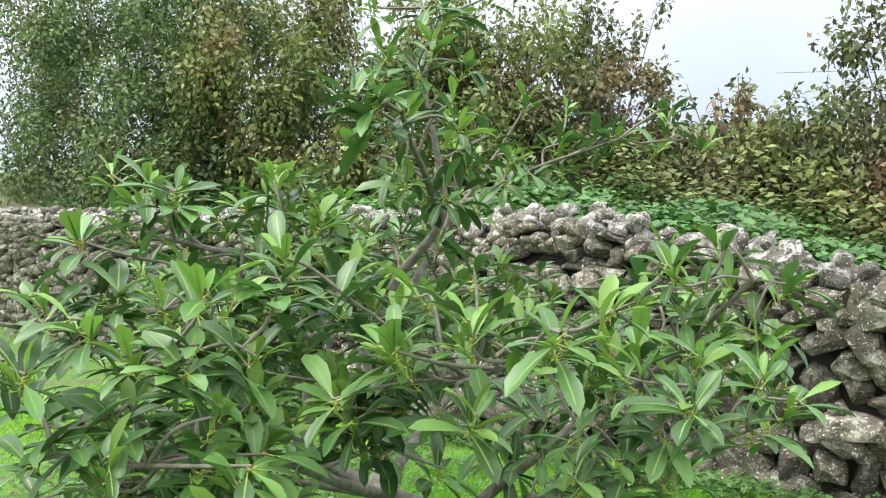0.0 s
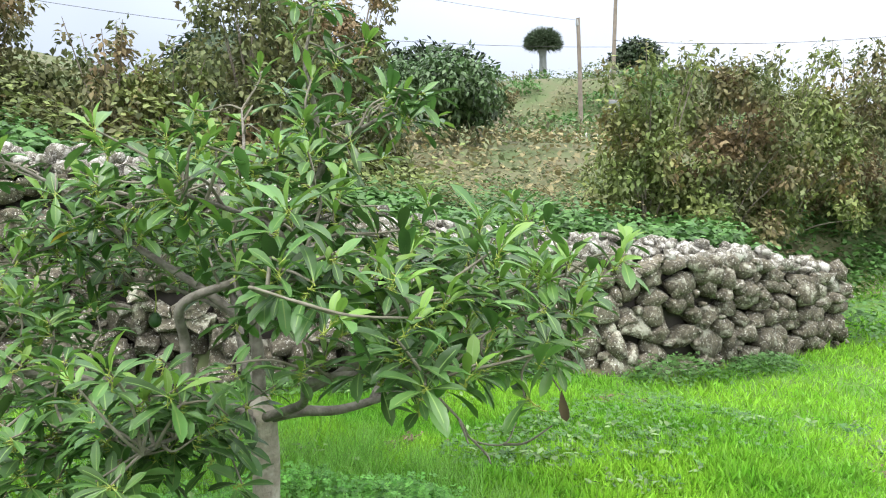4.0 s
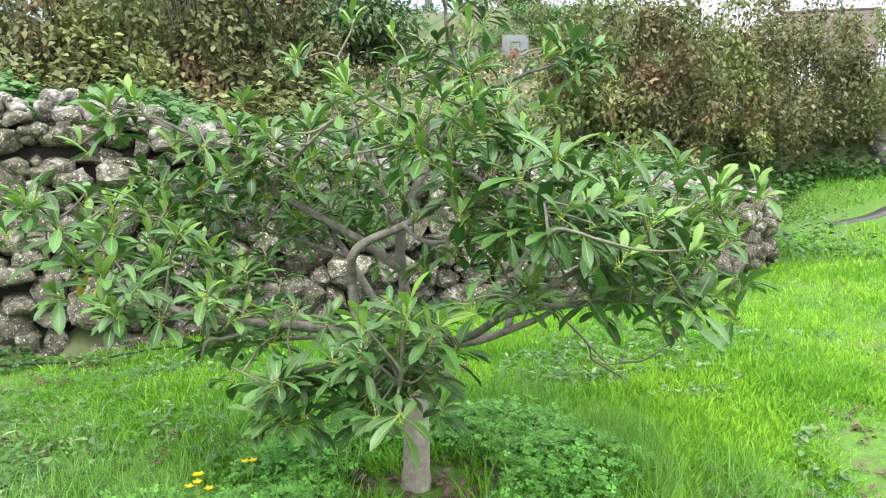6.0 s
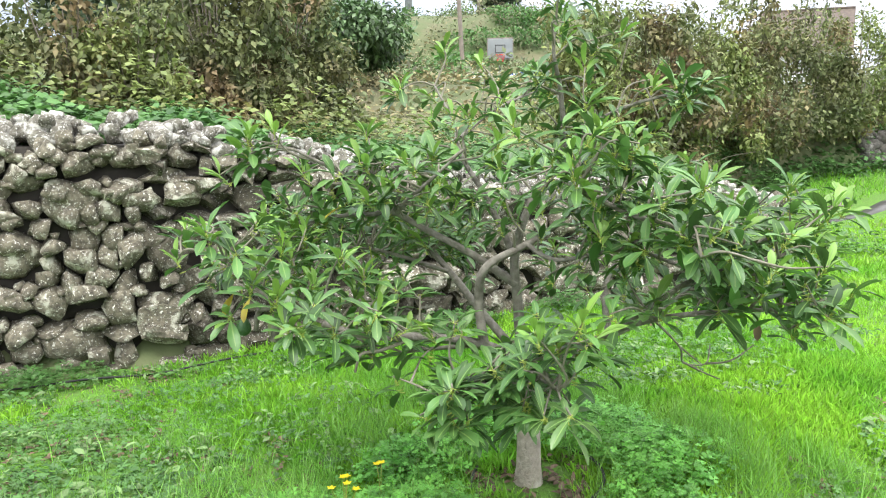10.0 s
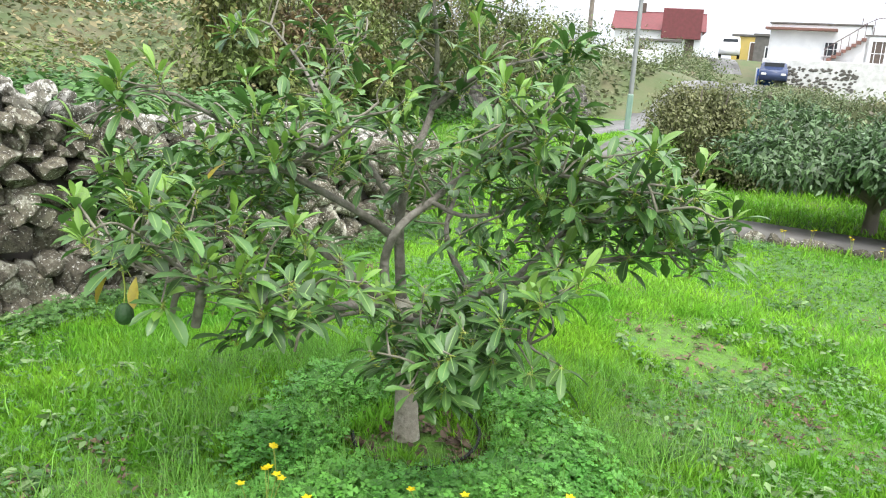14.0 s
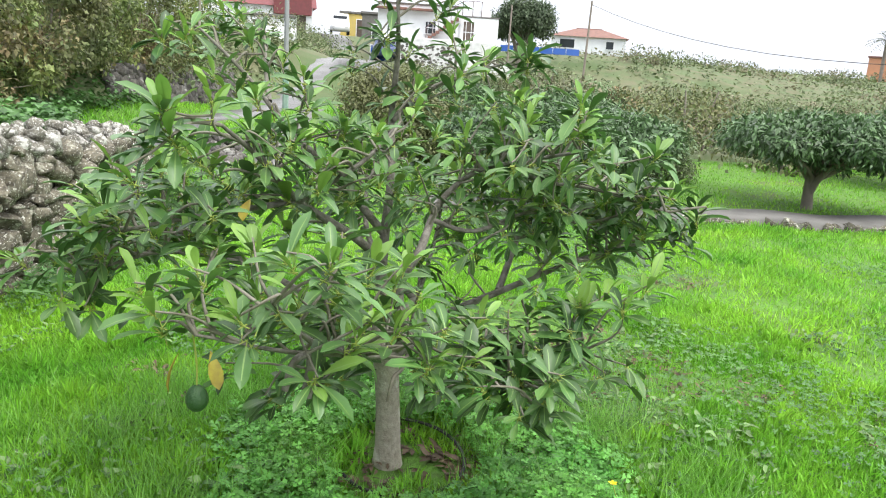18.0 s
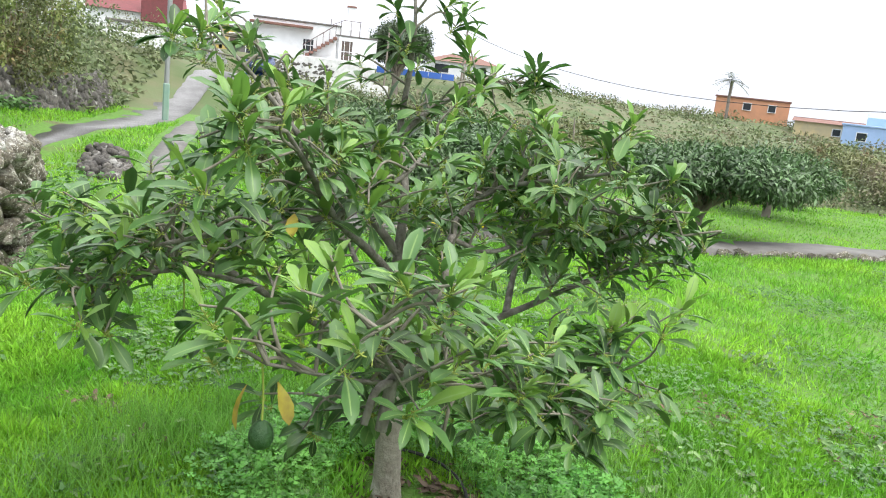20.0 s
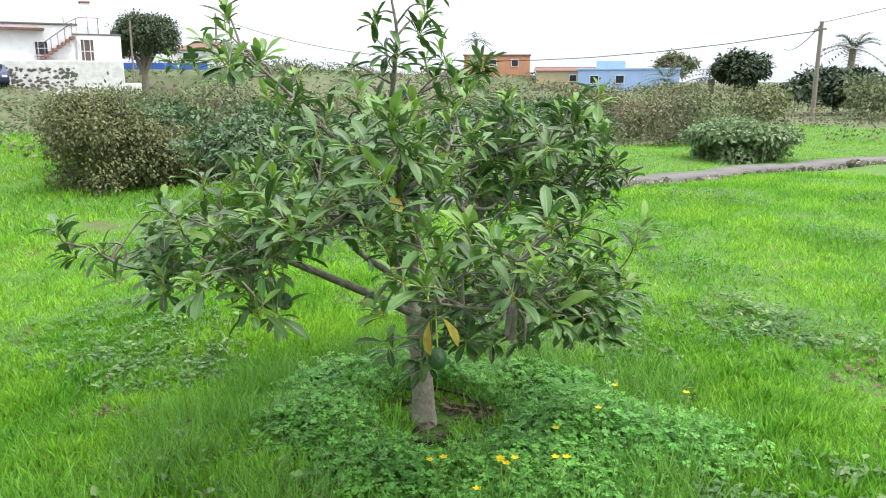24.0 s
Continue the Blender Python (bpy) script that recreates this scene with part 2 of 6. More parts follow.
M["door_wood"] = material("door_wood", (0.12, 0.09, 0.07), 0.7, (0.08, 0.06, 0.05), 8)
M["grey_metal"] = material("grey_metal", (0.36, 0.37, 0.37), 0.5, metal=0.6)
M["rail_metal"] = material("rail_metal", (0.10, 0.06, 0.06), 0.6)
M["pole_wood"] = material("pole_wood", (0.20, 0.17, 0.14), 0.9, (0.28, 0.24, 0.20), 3)
M["pole_green"] = material("pole_green", (0.20, 0.33, 0.26), 0.6, (0.26, 0.36, 0.30), 4)
M["cable"] = material("cable", (0.03, 0.03, 0.03), 0.7)
M["car_blue"] = material("car_blue", (0.045, 0.065, 0.14), 0.25, coat=0.5)
M["car_white"] = material("car_white", (0.75, 0.75, 0.75), 0.3)
M["rubber"] = material("rubber", (0.02, 0.02, 0.02), 0.8)
M["red_paint"] = material("red_paint", (0.55, 0.05, 0.04), 0.6)
M["board_white"] = material("board_white", (0.24, 0.26, 0.26), 0.6, (0.19, 0.21, 0.21), 2)
M["fence_white"] = material("fence_white", (0.75, 0.75, 0.74), 0.7)
M["grey_stone_wall"] = material("grey_stone_wall", (0.16, 0.155, 0.145), 0.95, (0.1, 0.095, 0.09), 1.5, bump=0.8, bump_scale=6)


# ---- small tools ----
def place(ob, mat, parent=None, label=""):
    if mat is not None:
        ob.data.materials.append(M[mat] if isinstance(mat, str) else mat)
    if parent is not None:
        ob.parent = parent
    if label:
        ob["label"] = label
    return ob


def solid(name, verts, faces, mat, parent=None, label="", smooth=False):
    """A mesh object out of arrays; all faces of one array have the same number of corners."""
    me = bpy.data.meshes.new(name)
    groups = faces if isinstance(faces, list) and len(faces) and isinstance(faces[0], np.ndarray) and faces[0].ndim == 2 else [np.asarray(faces)]
    verts = np.asarray(verts, dtype=np.float32)
    me.vertices.add(len(verts))
    me.vertices.foreach_set("co", verts.ravel())
    loops = np.concatenate([g.ravel() for g in groups]).astype(np.int32)
    sizes = np.concatenate([np.full(len(g), g.shape[1]) for g in groups])
    starts = np.concatenate([[0], np.cumsum(sizes)[:-1]]).astype(np.int32)
    me.loops.add(len(loops))
    me.loops.foreach_set("vertex_index", loops)
    me.polygons.add(len(sizes))
    me.polygons.foreach_set("loop_start", starts)
    if smooth:
        me.polygons.foreach_set("use_smooth", np.ones(len(sizes), dtype=bool))
    me.update(calc_edges=True)
    return place(new(name, me), mat, parent, label)


def part(name, bm, mat, parent=None, label="", smooth=False):
    me = bpy.data.meshes.new(name)
    if smooth:
        for f in bm.faces:
            f.smooth = True
    bm.to_mesh(me)
    bm.free()
    return place(new(name, me), mat, parent, label)


def box_bm(size, centre=(0, 0, 0), bevel=0.0, turn=0.0):
    bm = bmesh.new()
    bmesh.ops.create_cube(bm, size=1, matrix=Matrix.Translation(centre) @ Matrix.Rotation(turn, 4, "Z") @ Matrix.Diagonal((*size, 1)))
    if bevel:
        bmesh.ops.bevel(bm, geom=bm.edges[:], offset=bevel, segments=1, affect="EDGES")
    return bm


def tube_arrays(points, radii, sides=8):
    pts = np.asarray(points, dtype=float)
    n = len(pts)
    tang = np.gradient(pts, axis=0)
    tang /= np.linalg.norm(tang, axis=1)[:, None] + 1e-9
    ref = np.array([0.31, 0.87, 0.38])
    a = np.cross(tang, ref)
    a /= np.linalg.norm(a, axis=1)[:, None] + 1e-9
    b = np.cross(tang, a)
    ang = np.linspace(0, 2 * np.pi, sides, endpoint=False)
    r = np.asarray(radii, dtype=float)[:, None, None]
    ring = pts[:, None] + r * (np.cos(ang)[None, :, None] * a[:, None] + np.sin(ang)[None, :, None] * b[:, None])
    v = ring.reshape(-1, 3)
    i, j = np.meshgrid(np.arange(n - 1), np.arange(sides), indexing="ij")
    k = (j + 1) % sides
    f = np.stack([i * sides + j, i * sides + k, (i + 1) * sides + k, (i + 1) * sides + j], -1).reshape(-1, 4)
    return v, f


def tubes(name, lines, mat, parent=None, label="", sides=8, smooth=True):
    """Several tapering tubes joined into one mesh: lines of (points, radii)."""
    vs, fs, at = [], [], 0
    for pts, rad in lines:
        v, f = tube_arrays(pts, rad, sides)
        vs.append(v)
        fs.append(f + at)
        at += len(v)
    return solid(name, np.concatenate(vs), np.concatenate(fs), mat, parent, label, smooth)


def bend(points, n=10):
    """A smooth line through points."""
    p = np.asarray(points, dtype=float)
    if len(p) == 2:
        return p[0] + np.linspace(0, 1, n)[:, None] * (p[1] - p[0])
    ext = np.vstack([2 * p[0] - p[1], p, 2 * p[-1] - p[-2]])
    out = []
    for i in range(1, len(ext) - 2):
        t = np.linspace(0, 1, n, endpoint=i == len(ext) - 3)[:, None]
        a, b, c, d = ext[i - 1], ext[i], ext[i + 1], ext[i + 2]
        out.append(0.5 * (2 * b + (c - a) * t + (2 * a - 5 * b + 4 * c - d) * t ** 2 + (3 * b - a - 3 * c + d) * t ** 3))
    return np.vstack(out)


def unit(v):
    return v / (np.linalg.norm(v, axis=-1, keepdims=True) + 1e-9)


def scatter(name, temp_v, temp_f, P, D, N, L, W, mat, parent=None, label=""):
    """One mesh of many leaves: the template's x runs along D (times L), y sideways (times W), z along N (times L)."""
    D = unit(D)
    S = unit(np.cross(N, D))
    N = np.cross(D, S)
    t = np.asarray(temp_v, dtype=float)
    v = (P[:, None] + t[None, :, 0:1] * (L[:, None] * D)[:, None] + t[None, :, 1:2] * (W[:, None] * S)[:, None]
         + t[None, :, 2:3] * (L[:, None] * N)[:, None])
    n, k = len(P), len(t)
    off = (np.arange(n) * k)[:, None, None]
    groups = []
    for size in (3, 4):
        fs = [f for f in temp_f if len(f) == size]
        if fs:
            groups.append((np.asarray(fs)[None] + off).reshape(-1, size))
    return solid(name, v.reshape(-1, 3), groups, mat, parent, label, True)


def avo_template():
    xs = (0.0, 0.14, 0.36, 0.60, 0.84, 1.0)
    ws = (0.03, 0.16, 0.37, 0.50, 0.40, 0.04)
    v, f = [], []
    for x, w in zip(xs, ws):
        z = 0.16 * x - 0.26 * x * x
        wave = 0.025 * math.sin(9 * x)
        v += [(x, -w, z + 0.13 * w + wave * w), (x, 0, z), (x, w, z + 0.11 * w - wave * w)]
    for i in range(len(xs) - 1):
        a = 3 * i
        f += [(a, a + 3, a + 4, a + 1), (a + 1, a + 4, a + 5, a + 2)]
    return v, f


AVO_V, AVO_F = avo_template()
VEIN_V = [q for x in (0.0, 0.14, 0.36, 0.60, 0.84) for q in ((x, -0.02 * (1 - x) - 0.008, 0.16 * x - 0.26 * x * x + 0.006), (x, 0.02 * (1 - x) + 0.008, 0.16 * x - 0.26 * x * x + 0.006))]
VEIN_F = [(2 * i, 2 * i + 2, 2 * i + 3, 2 * i + 1) for i in range(4)]
LEAF_V = [(0, 0, 0), (0.35, -0.45, 0.06), (0.45, 0, -0.02), (0.35, 0.45, 0.06), (0.78, -0.27, -0.05), (0.78, 0.27, -0.05), (1, 0, -0.16)]
LEAF_F = [(0, 1, 2), (0, 2, 3), (1, 4, 6, 2), (2, 6, 5, 3)]
FOLD_V = [(0, 0, 0), (0.42, -0.44, 0.06), (0.5, 0, -0.03), (0.42, 0.44, 0.06), (1, 0, -0.16)]
FOLD_F = [(0, 1, 2), (0, 2, 3), (1, 4, 2), (2, 4, 3)]
SIMPLE_V = [(0, 0, 0), (0.45, -0.4, 0.05), (1, 0, -0.08), (0.45, 0.4, 0.05)]
SIMPLE_F = [(0, 1, 2, 3)]
BLADE_V = [(0, -0.5, 0), (0, 0.5, 0), (0.55, -0.38, 0.05), (0.55, 0.38, 0.05), (1.0, 0, 0.30)]
BLADE_F = [(0, 2, 3, 1), (2, 4, 3)]
SLIM_V = [(0, -0.5, 0), (0, 0.5, 0), (0.58, 0.36, 0.07), (1.0, -0.1, 0.32)]
SLIM_F = [(0, 1, 2, 3)]
TREFOIL_V = [(0, 0, 0), (0.45, -0.42, 0.06), (0.55, 0, 0), (0.45, 0.42, 0.06),
             (-0.55, 0.22, 0.06), (-0.32, 0.52, 0.0), (0.02, 0.62, 0.06), (0.02, -0.62, 0.06), (-0.32, -0.52, 0.0), (-0.55, -0.22, 0.06)]
TREFOIL_F = [(0, 1, 2, 3), (0, 6, 5, 4), (0, 9, 8, 7)]

rng = np.random.default_rng(7)


# ---- ground ----
def smooth(a, b, x):
    t = np.clip((x - a) / (b - a), 0, 1)
    return t * t * (3 - 2 * t)


def slope_y(x):
    return 3.54 - 0.374 * x


def wall_y(x):
    """The wall's front: straight, with a bend near its low end."""
    return np.maximum(3.54 - 0.374 * x, 1.75)


def wall_top(x):
    return np.interp(x, (-13, -9, -2, 0, 1, 1.7, 3, 4, 5.6, 7.4), (1.9, 1.8, 1.62, 1.6, 1.38, 1.22, 1.02, 0.93, 0.84, 0.52))


FAR = np.array([(21, -0.7, 0), (54, -9, 1.3), (56, -18, -1.0), (50, -22, -1.3), (71, -8, 3.2), (80, -36, 3.2), (81, -80, 2.4), (60, -82, 0.2), (12, -30, 0.1),
                (26, -50, 0.5), (5, -16, -0.1), (6, -8, -0.1), (-3, -20, 0), (-15, -3, 0), (35, 38, 7.6), (37, 32, 7.6), (23, 21.7, 3.6),
                (20, 17, 1.9), (24.1, 19.1, 2.3), (33, 2.3, 2.1), (30, -12, -0.9), (20, -20, -0.9), (40, -35, -0.8), (2, 15, 2.6), (11, 12, 1.9), (-10, 12, 2.6),
                (100, 0, 3.4), (100, -60, 3), (60, 60, 10), (0, 60, 9), (-60, 0, 2), (60, -130, 0), (0, -120, 0)])


def gz(x, y):
    x, y = np.asarray(x, dtype=float), np.asarray(y, dtype=float)
    d = (wall_y(x) - y) / 1.068
    field = -0.2 * np.clip(1 - d / 3.3, 0, 1) - 0.1 * smooth(3, 6, x)
    yb = np.interp(x, (-20, 4.8, 7.4, 8.4, 14, 21.6, 33, 60), (11.0, 1.745, 1.75, 3.9, 4.2, 1.0, -0.5, -4))
    b = y - yb
    zt = np.where(x < 7.5, wall_top(x) - 0.22, 0.55)
    near = field + np.where(b > 0.1, (zt - field) * smooth(0.1, 0.55, b) + 0.07 * np.clip(b - 0.5, 0, 12), 0)
    r = np.hypot(x, y)
    q = (x[..., None] - FAR[:, 0]) ** 2 + (y[..., None] - FAR[:, 1]) ** 2
    w = 1 / (q + 4) ** 1.7
    far = (w * FAR[:, 2]).sum(-1) / w.sum(-1)
    far = far * (1 - smooth(120, 500, r)) + np.where(b > 0.1, 0.5, 0) * smooth(0.1, 0.55, b) * (1 - smooth(18, 40, r))
    k = smooth(11, 20, r)
    z = near * (1 - k) + far * k
    return z + 0.035 * np.sin(1.7 * x + 0.6 * y) * np.sin(1.1 * y - 0.8 * x + 1) + 0.015 * np.sin(4.3 * x + 1) * np.sin(3.7 * y)


def gz1(x, y):
    return float(gz(np.array([x]), np.array([y]))[0])


def axis(a, b, fine, far):
    core = np.arange(a, b + 1e-6, fine)
    out = [0.4]
    while out[-1] < far:
        out.append(out[-1] * 1.22 + 0.25)
    out = np.array(out)
    return np.concatenate([a - out[::-1], core, b + out])


gx, gy = axis(-8, 24, 0.25, 3500), axis(-20, 10, 0.25, 3500)
GX, GY = np.meshgrid(gx, gy, indexing="ij")
GV = np.stack([GX, GY, gz(GX, GY)], -1).reshape(-1, 3)
ni, nj = len(gx), len(gy)
I, J = np.meshgrid(np.arange(ni - 1), np.arange(nj - 1), indexing="ij")
GF = np.stack([I * nj + J, (I + 1) * nj + J, (I + 1) * nj + J + 1, I * nj + J + 1], -1).reshape(-1, 4)
ground = solid("ground", GV, GF, "meadow", smooth=True)
ground.data.materials.append(M["scrub_ground"])
fc = GV[GF].mean(1)
yb_f = np.interp(fc[:, 0], (-20, 4.8, 7.4, 8.4, 14, 21.6, 33, 60), (11.0, 1.745, 1.75, 3.9, 4.2, 1.0, -0.5, -4))
scrub = (fc[:, 1] > yb_f) | (fc[:, 0] > 24) | (np.hypot(fc[:, 0], fc[:, 1]) > 30) | ((fc[:, 0] > 12.5) & (fc[:, 1] < -4))
ground.data.polygons.foreach_set("material_index", scrub.astype(np.int32))
tagged(ground, "bright green meadow running into scrubby hillside", "ground", kind="structure")


def ribbon(name, pts, width, mat, lift, thick, parent=None):
    """A paved strip that follows the ground along a line."""
    c = bend(pts, 14)
    t = unit(np.gradient(c, axis=0))
    s = np.stack([-t[:, 1], t[:, 0]], -1)
    w = np.asarray(width)[..., None] if np.ndim(width) else width
    L, R = c + s * w / 2, c - s * w / 2
    z = gz(c[:, 0], c[:, 1]) + lift
    n = len(c)
    rows = [np.column_stack([L, z - thick]), np.column_stack([L, z]), np.column_stack([R, z]), np.column_stack([R, z - thick])]
    v = np.stack(rows, 1).reshape(-1, 3)
    f = []
    for i in range(n - 1):
        for k in range(3):
            f.append((4 * i + k, 4 * i + k + 1, 4 * i + k + 5, 4 * i + k + 4))
    return solid(name, v, np.array(f), mat, parent), c, s, z


path_line = [(6.55, -1.7), (6.45, -3.05), (6.1, -5.0), (5.85, -6.6), (5.65, -8.2), (5.2, -11), (4.4, -15.3), (3.7, -19), (2.6, -26)]
path_ob, path_c, path_s, path_z = ribbon("path", path_line, 0.75, "concrete", 0.09, 0.5)
tagged(path_ob, "long weathered concrete footpath edged with dark stones", "path", kind="structure")
walk_ob, _, _, _ = ribbon("path", [(21.5, -1.6), (18, -0.95), (15.2, -0.45), (12.0, 0.1), (10.2, 0.16)], 0.52, "concrete", 0.02, 0.3)
tagged(walk_ob, "narrow concrete walk from the meadow up to the lane", "path", kind="structure")
road_ob, _, _, _ = ribbon("road", [(11.4, 2.6), (12.6, 2.3), (13.8, 2.0), (15, 1.7), (17.6, 0.75), (21, -0.1), (27, -1.6), (36, -4.2), (45, -6.6), (54, -7.8), (66, -7.2), (76, -6.5), (86, -9)], np.interp(np.arange(168) / 14, (0, 1, 2, 3, 5, 11), (0.15, 0.25, 0.45, 0.75, 1.3, 2.2)), "asphalt", 0.02, 0.3)
tagged(road_ob, "wet grey lane climbing towards the houses", "road", kind="structure")


# ---- dry stone wall ----
def stone_meshes(count, seed, fine=2):
    r = np.random.default_rng(seed)
    out = []
    for i in range(count):
        bm = bmesh.new()
        bmesh.ops.create_icosphere(bm, subdivisions=fine, radius=0.5)
        cuts = unit(r.normal(size=(9, 3)))
        depth = r.uniform(0.24, 0.42, 9)
        off = r.uniform(0, 50, 3)
        for v in bm.verts:
            p = np.array(v.co)
            p = p * 0.5 / (np.abs(p) ** 4.0).sum() ** (1 / 4.0) * 0.93
            for c, dd in zip(cuts, depth):
                over = p @ c - dd
                if over > 0:
                    p = p - c * over
            p *= 1.13 + 0.07 * noise.noise(Vector(p * 3.1 + off)) + 0.16 * noise.noise(Vector(p * 7 + off)) + 0.16 * noise.noise(Vector(p * 17 + off))
            v.co = p
        me = bpy.data.meshes.new("stone")
        bm.to_mesh(me)
        bm.free()
        me.materials.append(M["stone"])
        out.append(me)
    return out


STONES = stone_meshes(14, 3)
STONES_FAR = stone_meshes(14, 3, 1)
def with_material(meshes, mat):
    out = []
    for me in meshes:
        c = me.copy()
        c.materials.clear()
        c.materials.append(M[mat])
        out.append(c)
    return out


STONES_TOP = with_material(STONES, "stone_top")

wall = new("dry_stone_wall")
tagged(wall, "dry stone wall of rough grey lava stones with pale lichen", "stone wall", kind="structure")
WU = Vector((0.9366, -0.3503, 0))
WN = Vector((-0.3503, -0.9366, 0))
x0, x1, thick = -13.0, 7.4, 0.62


def wall_frame(x):
    """Direction along the wall and out of its face."""
    return (WU, WN) if x < 4.79 else (Vector((1, 0, 0)), Vector((0, -1, 0)))


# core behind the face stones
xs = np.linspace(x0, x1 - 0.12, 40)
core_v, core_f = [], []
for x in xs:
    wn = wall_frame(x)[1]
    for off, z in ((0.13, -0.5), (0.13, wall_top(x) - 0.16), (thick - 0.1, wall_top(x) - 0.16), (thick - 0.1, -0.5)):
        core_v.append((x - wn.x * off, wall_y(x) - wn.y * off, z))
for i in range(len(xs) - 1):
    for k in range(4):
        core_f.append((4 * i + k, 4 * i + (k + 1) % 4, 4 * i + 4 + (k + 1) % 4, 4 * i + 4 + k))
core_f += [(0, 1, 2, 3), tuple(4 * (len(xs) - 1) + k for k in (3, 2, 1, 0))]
solid("wall_core", core_v, np.array(core_f), "wall_core", wall, "dark solid core behind the face stones")

sr = random.Random(11)
stone_list = []


def add_stone(x, off, z, sx, sy, sz, top=False):
    stone_list.append((x, off, z, sx, sy, sz, top))


# face courses: large stones low, small ones high
z = -0.28
while z < 1.9:
    big = 0.235 - 0.065 * max(0, z)
    row = big * sr.uniform(0.72, 0.95)
    x = x0 + sr.uniform(0, 0.2)
    while x < x1:
        w = row * sr.uniform(0.7, 1.95)
        h = row * sr.uniform(0.8, 1.3)
        if sr.random() < 0.16 and z < 1.0:
            w, h = w * 1.25, h * 1.55
        xc, zc = x + w / 2 * 0.94, z + row / 2 + sr.uniform(-0.06, 0.06)
        if zc < wall_top(xc) - 0.10:
            add_stone(xc, 0.06 + sr.uniform(-0.045, 0.05), zc, w * 1.11, 0.30, h * 1.15)
        if sr.random() < 0.6 and zc < wall_top(xc) - 0.16:
            f = sr.uniform(0.055, 0.11)
            add_stone(xc + w * 0.47, 0.03, zc + sr.choice((-0.45, 0.45)) * row, f * 1.4, 0.16, f)
        x += w * 0.94
    z += row * 0.88
# top rubble, several loose layers over the width
x = x0
while x < x1:
    for off in (0.08, 0.24, 0.40, 0.54):
        s = sr.uniform(0.09, 0.21)
        xx = x + sr.uniform(-0.06, 0.06)
        add_stone(xx, off, wall_top(xx) - 0.10 + sr.uniform(-0.03, 0.06), s * 1.2, s * 1.15, s * 1.0, True)
        if sr.random() < 0.45:
            s = sr.uniform(0.08, 0.15)
            add_stone(xx + sr.uniform(-0.1, 0.1), off + 0.05, wall_top(xx) + sr.uniform(-0.01, 0.05), s * 1.3, s * 1.2, s, True)
    x += 0.15
# the wall's end
z = -0.25
while z < 0.5:
    for off in (0.12, 0.32, 0.5):
        s = sr.uniform(0.17, 0.24)
        add_stone(x1 - 0.04 + sr.uniform(-0.05, 0.05), off, z + s / 2, s * 1.2, s * 1.2, s * 1.15)
    z += 0.17

STONE_NEAR = []
FAR_V, FAR_F, at_v = [], [], 0
order = sorted(range(len(stone_list)), key=lambda i: abs(stone_list[i][0] - 1.6) + (0.0 if not stone_list[i][6] else 0.6))
near = set(order[:300])
for i, (x, off, z, sx, sy, sz, top) in enumerate(stone_list):
    wu, wn = wall_frame(x)
    m = (Matrix.Translation((x - wn.x * off, float(wall_y(x)) - wn.y * off, z)) @ Matrix.Rotation(math.atan2(wu.y, wu.x), 4, "Z")
         @ Euler((sr.uniform(-0.35, 0.35), sr.uniform(-0.3, 0.3), sr.uniform(-0.3, 0.3))).to_matrix().to_4x4()
         @ Matrix.Diagonal((sx, sy, sz, 1)) @ Matrix.Rotation(sr.choice((0, 1.57, 3.14)), 4, sr.choice("XYZ")))
    if i in near:
        STONE_NEAR.append((i, m, top))
    else:
        FAR_V.append((i, m, top))


# ---- leaf clouds, trees and bushes ----
def cloud(n, lumps, shell=0.55, seed=0):
    """Points and outward directions in a set of ellipsoids, denser towards the skin."""
    r = np.random.default_rng(seed)
    vol = np.array([l[1][0] * l[1][1] * l[1][2] for l in lumps]) ** 0.7
    pick = r.choice(len(lumps), n, p=vol / vol.sum())
    c = np.array([l[0] for l in lumps])[pick]
    rad = np.array([l[1] for l in lumps])[pick]
    u = unit(r.normal(size=(n, 3)))
    rr = shell + (1 - shell) * r.random(n) ** 0.6
    rr *= 1 + 0.16 * np.sin(7 * u[:, 0] + pick) * np.sin(6 * u[:, 1] + 2 * pick) + 0.1 * r.normal(size=n)
    return c + u * rad * rr[:, None], u


def leaf_mass(name, n, lumps, size, mat, parent, seed, droop=0.5, shell=0.55, template="leaf", label="", slim=(0.55, 0.8)):
    r = np.random.default_rng(seed + 500)
    P, U = cloud(n, lumps, shell, seed)
    D = unit(U * 0.7 + r.normal(size=(n, 3)) * 0.9 + np.array([0, 0, -droop]))
    N = unit(U * 0.6 + np.array([0, 0, 0.9]) + r.normal(size=(n, 3)) * 0.45)
    L = size * r.uniform(0.65, 1.3, n)
    W = L * r.uniform(*slim, n)
    tv, tf = (FOLD_V, FOLD_F) if template == "leaf" else (SIMPLE_V, SIMPLE_F)
    return scatter(name, tv, tf, P, D, N, L, W, mat, parent, label)


def lumps_for(centre, size, count, seed, squash=1.0):
    r = np.random.default_rng(seed)
    out = [(np.array(centre, dtype=float), np.array(size) * 0.62)]
    for i in range(count):
        u = unit(r.normal(size=3))
        u[2] = abs(u[2]) * 0.9 - 0.25
        s = r.uniform(0.28, 0.5)
        out.append((np.array(centre) + u * np.array(size) * 0.72, np.array(size) * s * np.array([1, 1, squash])))
    return out


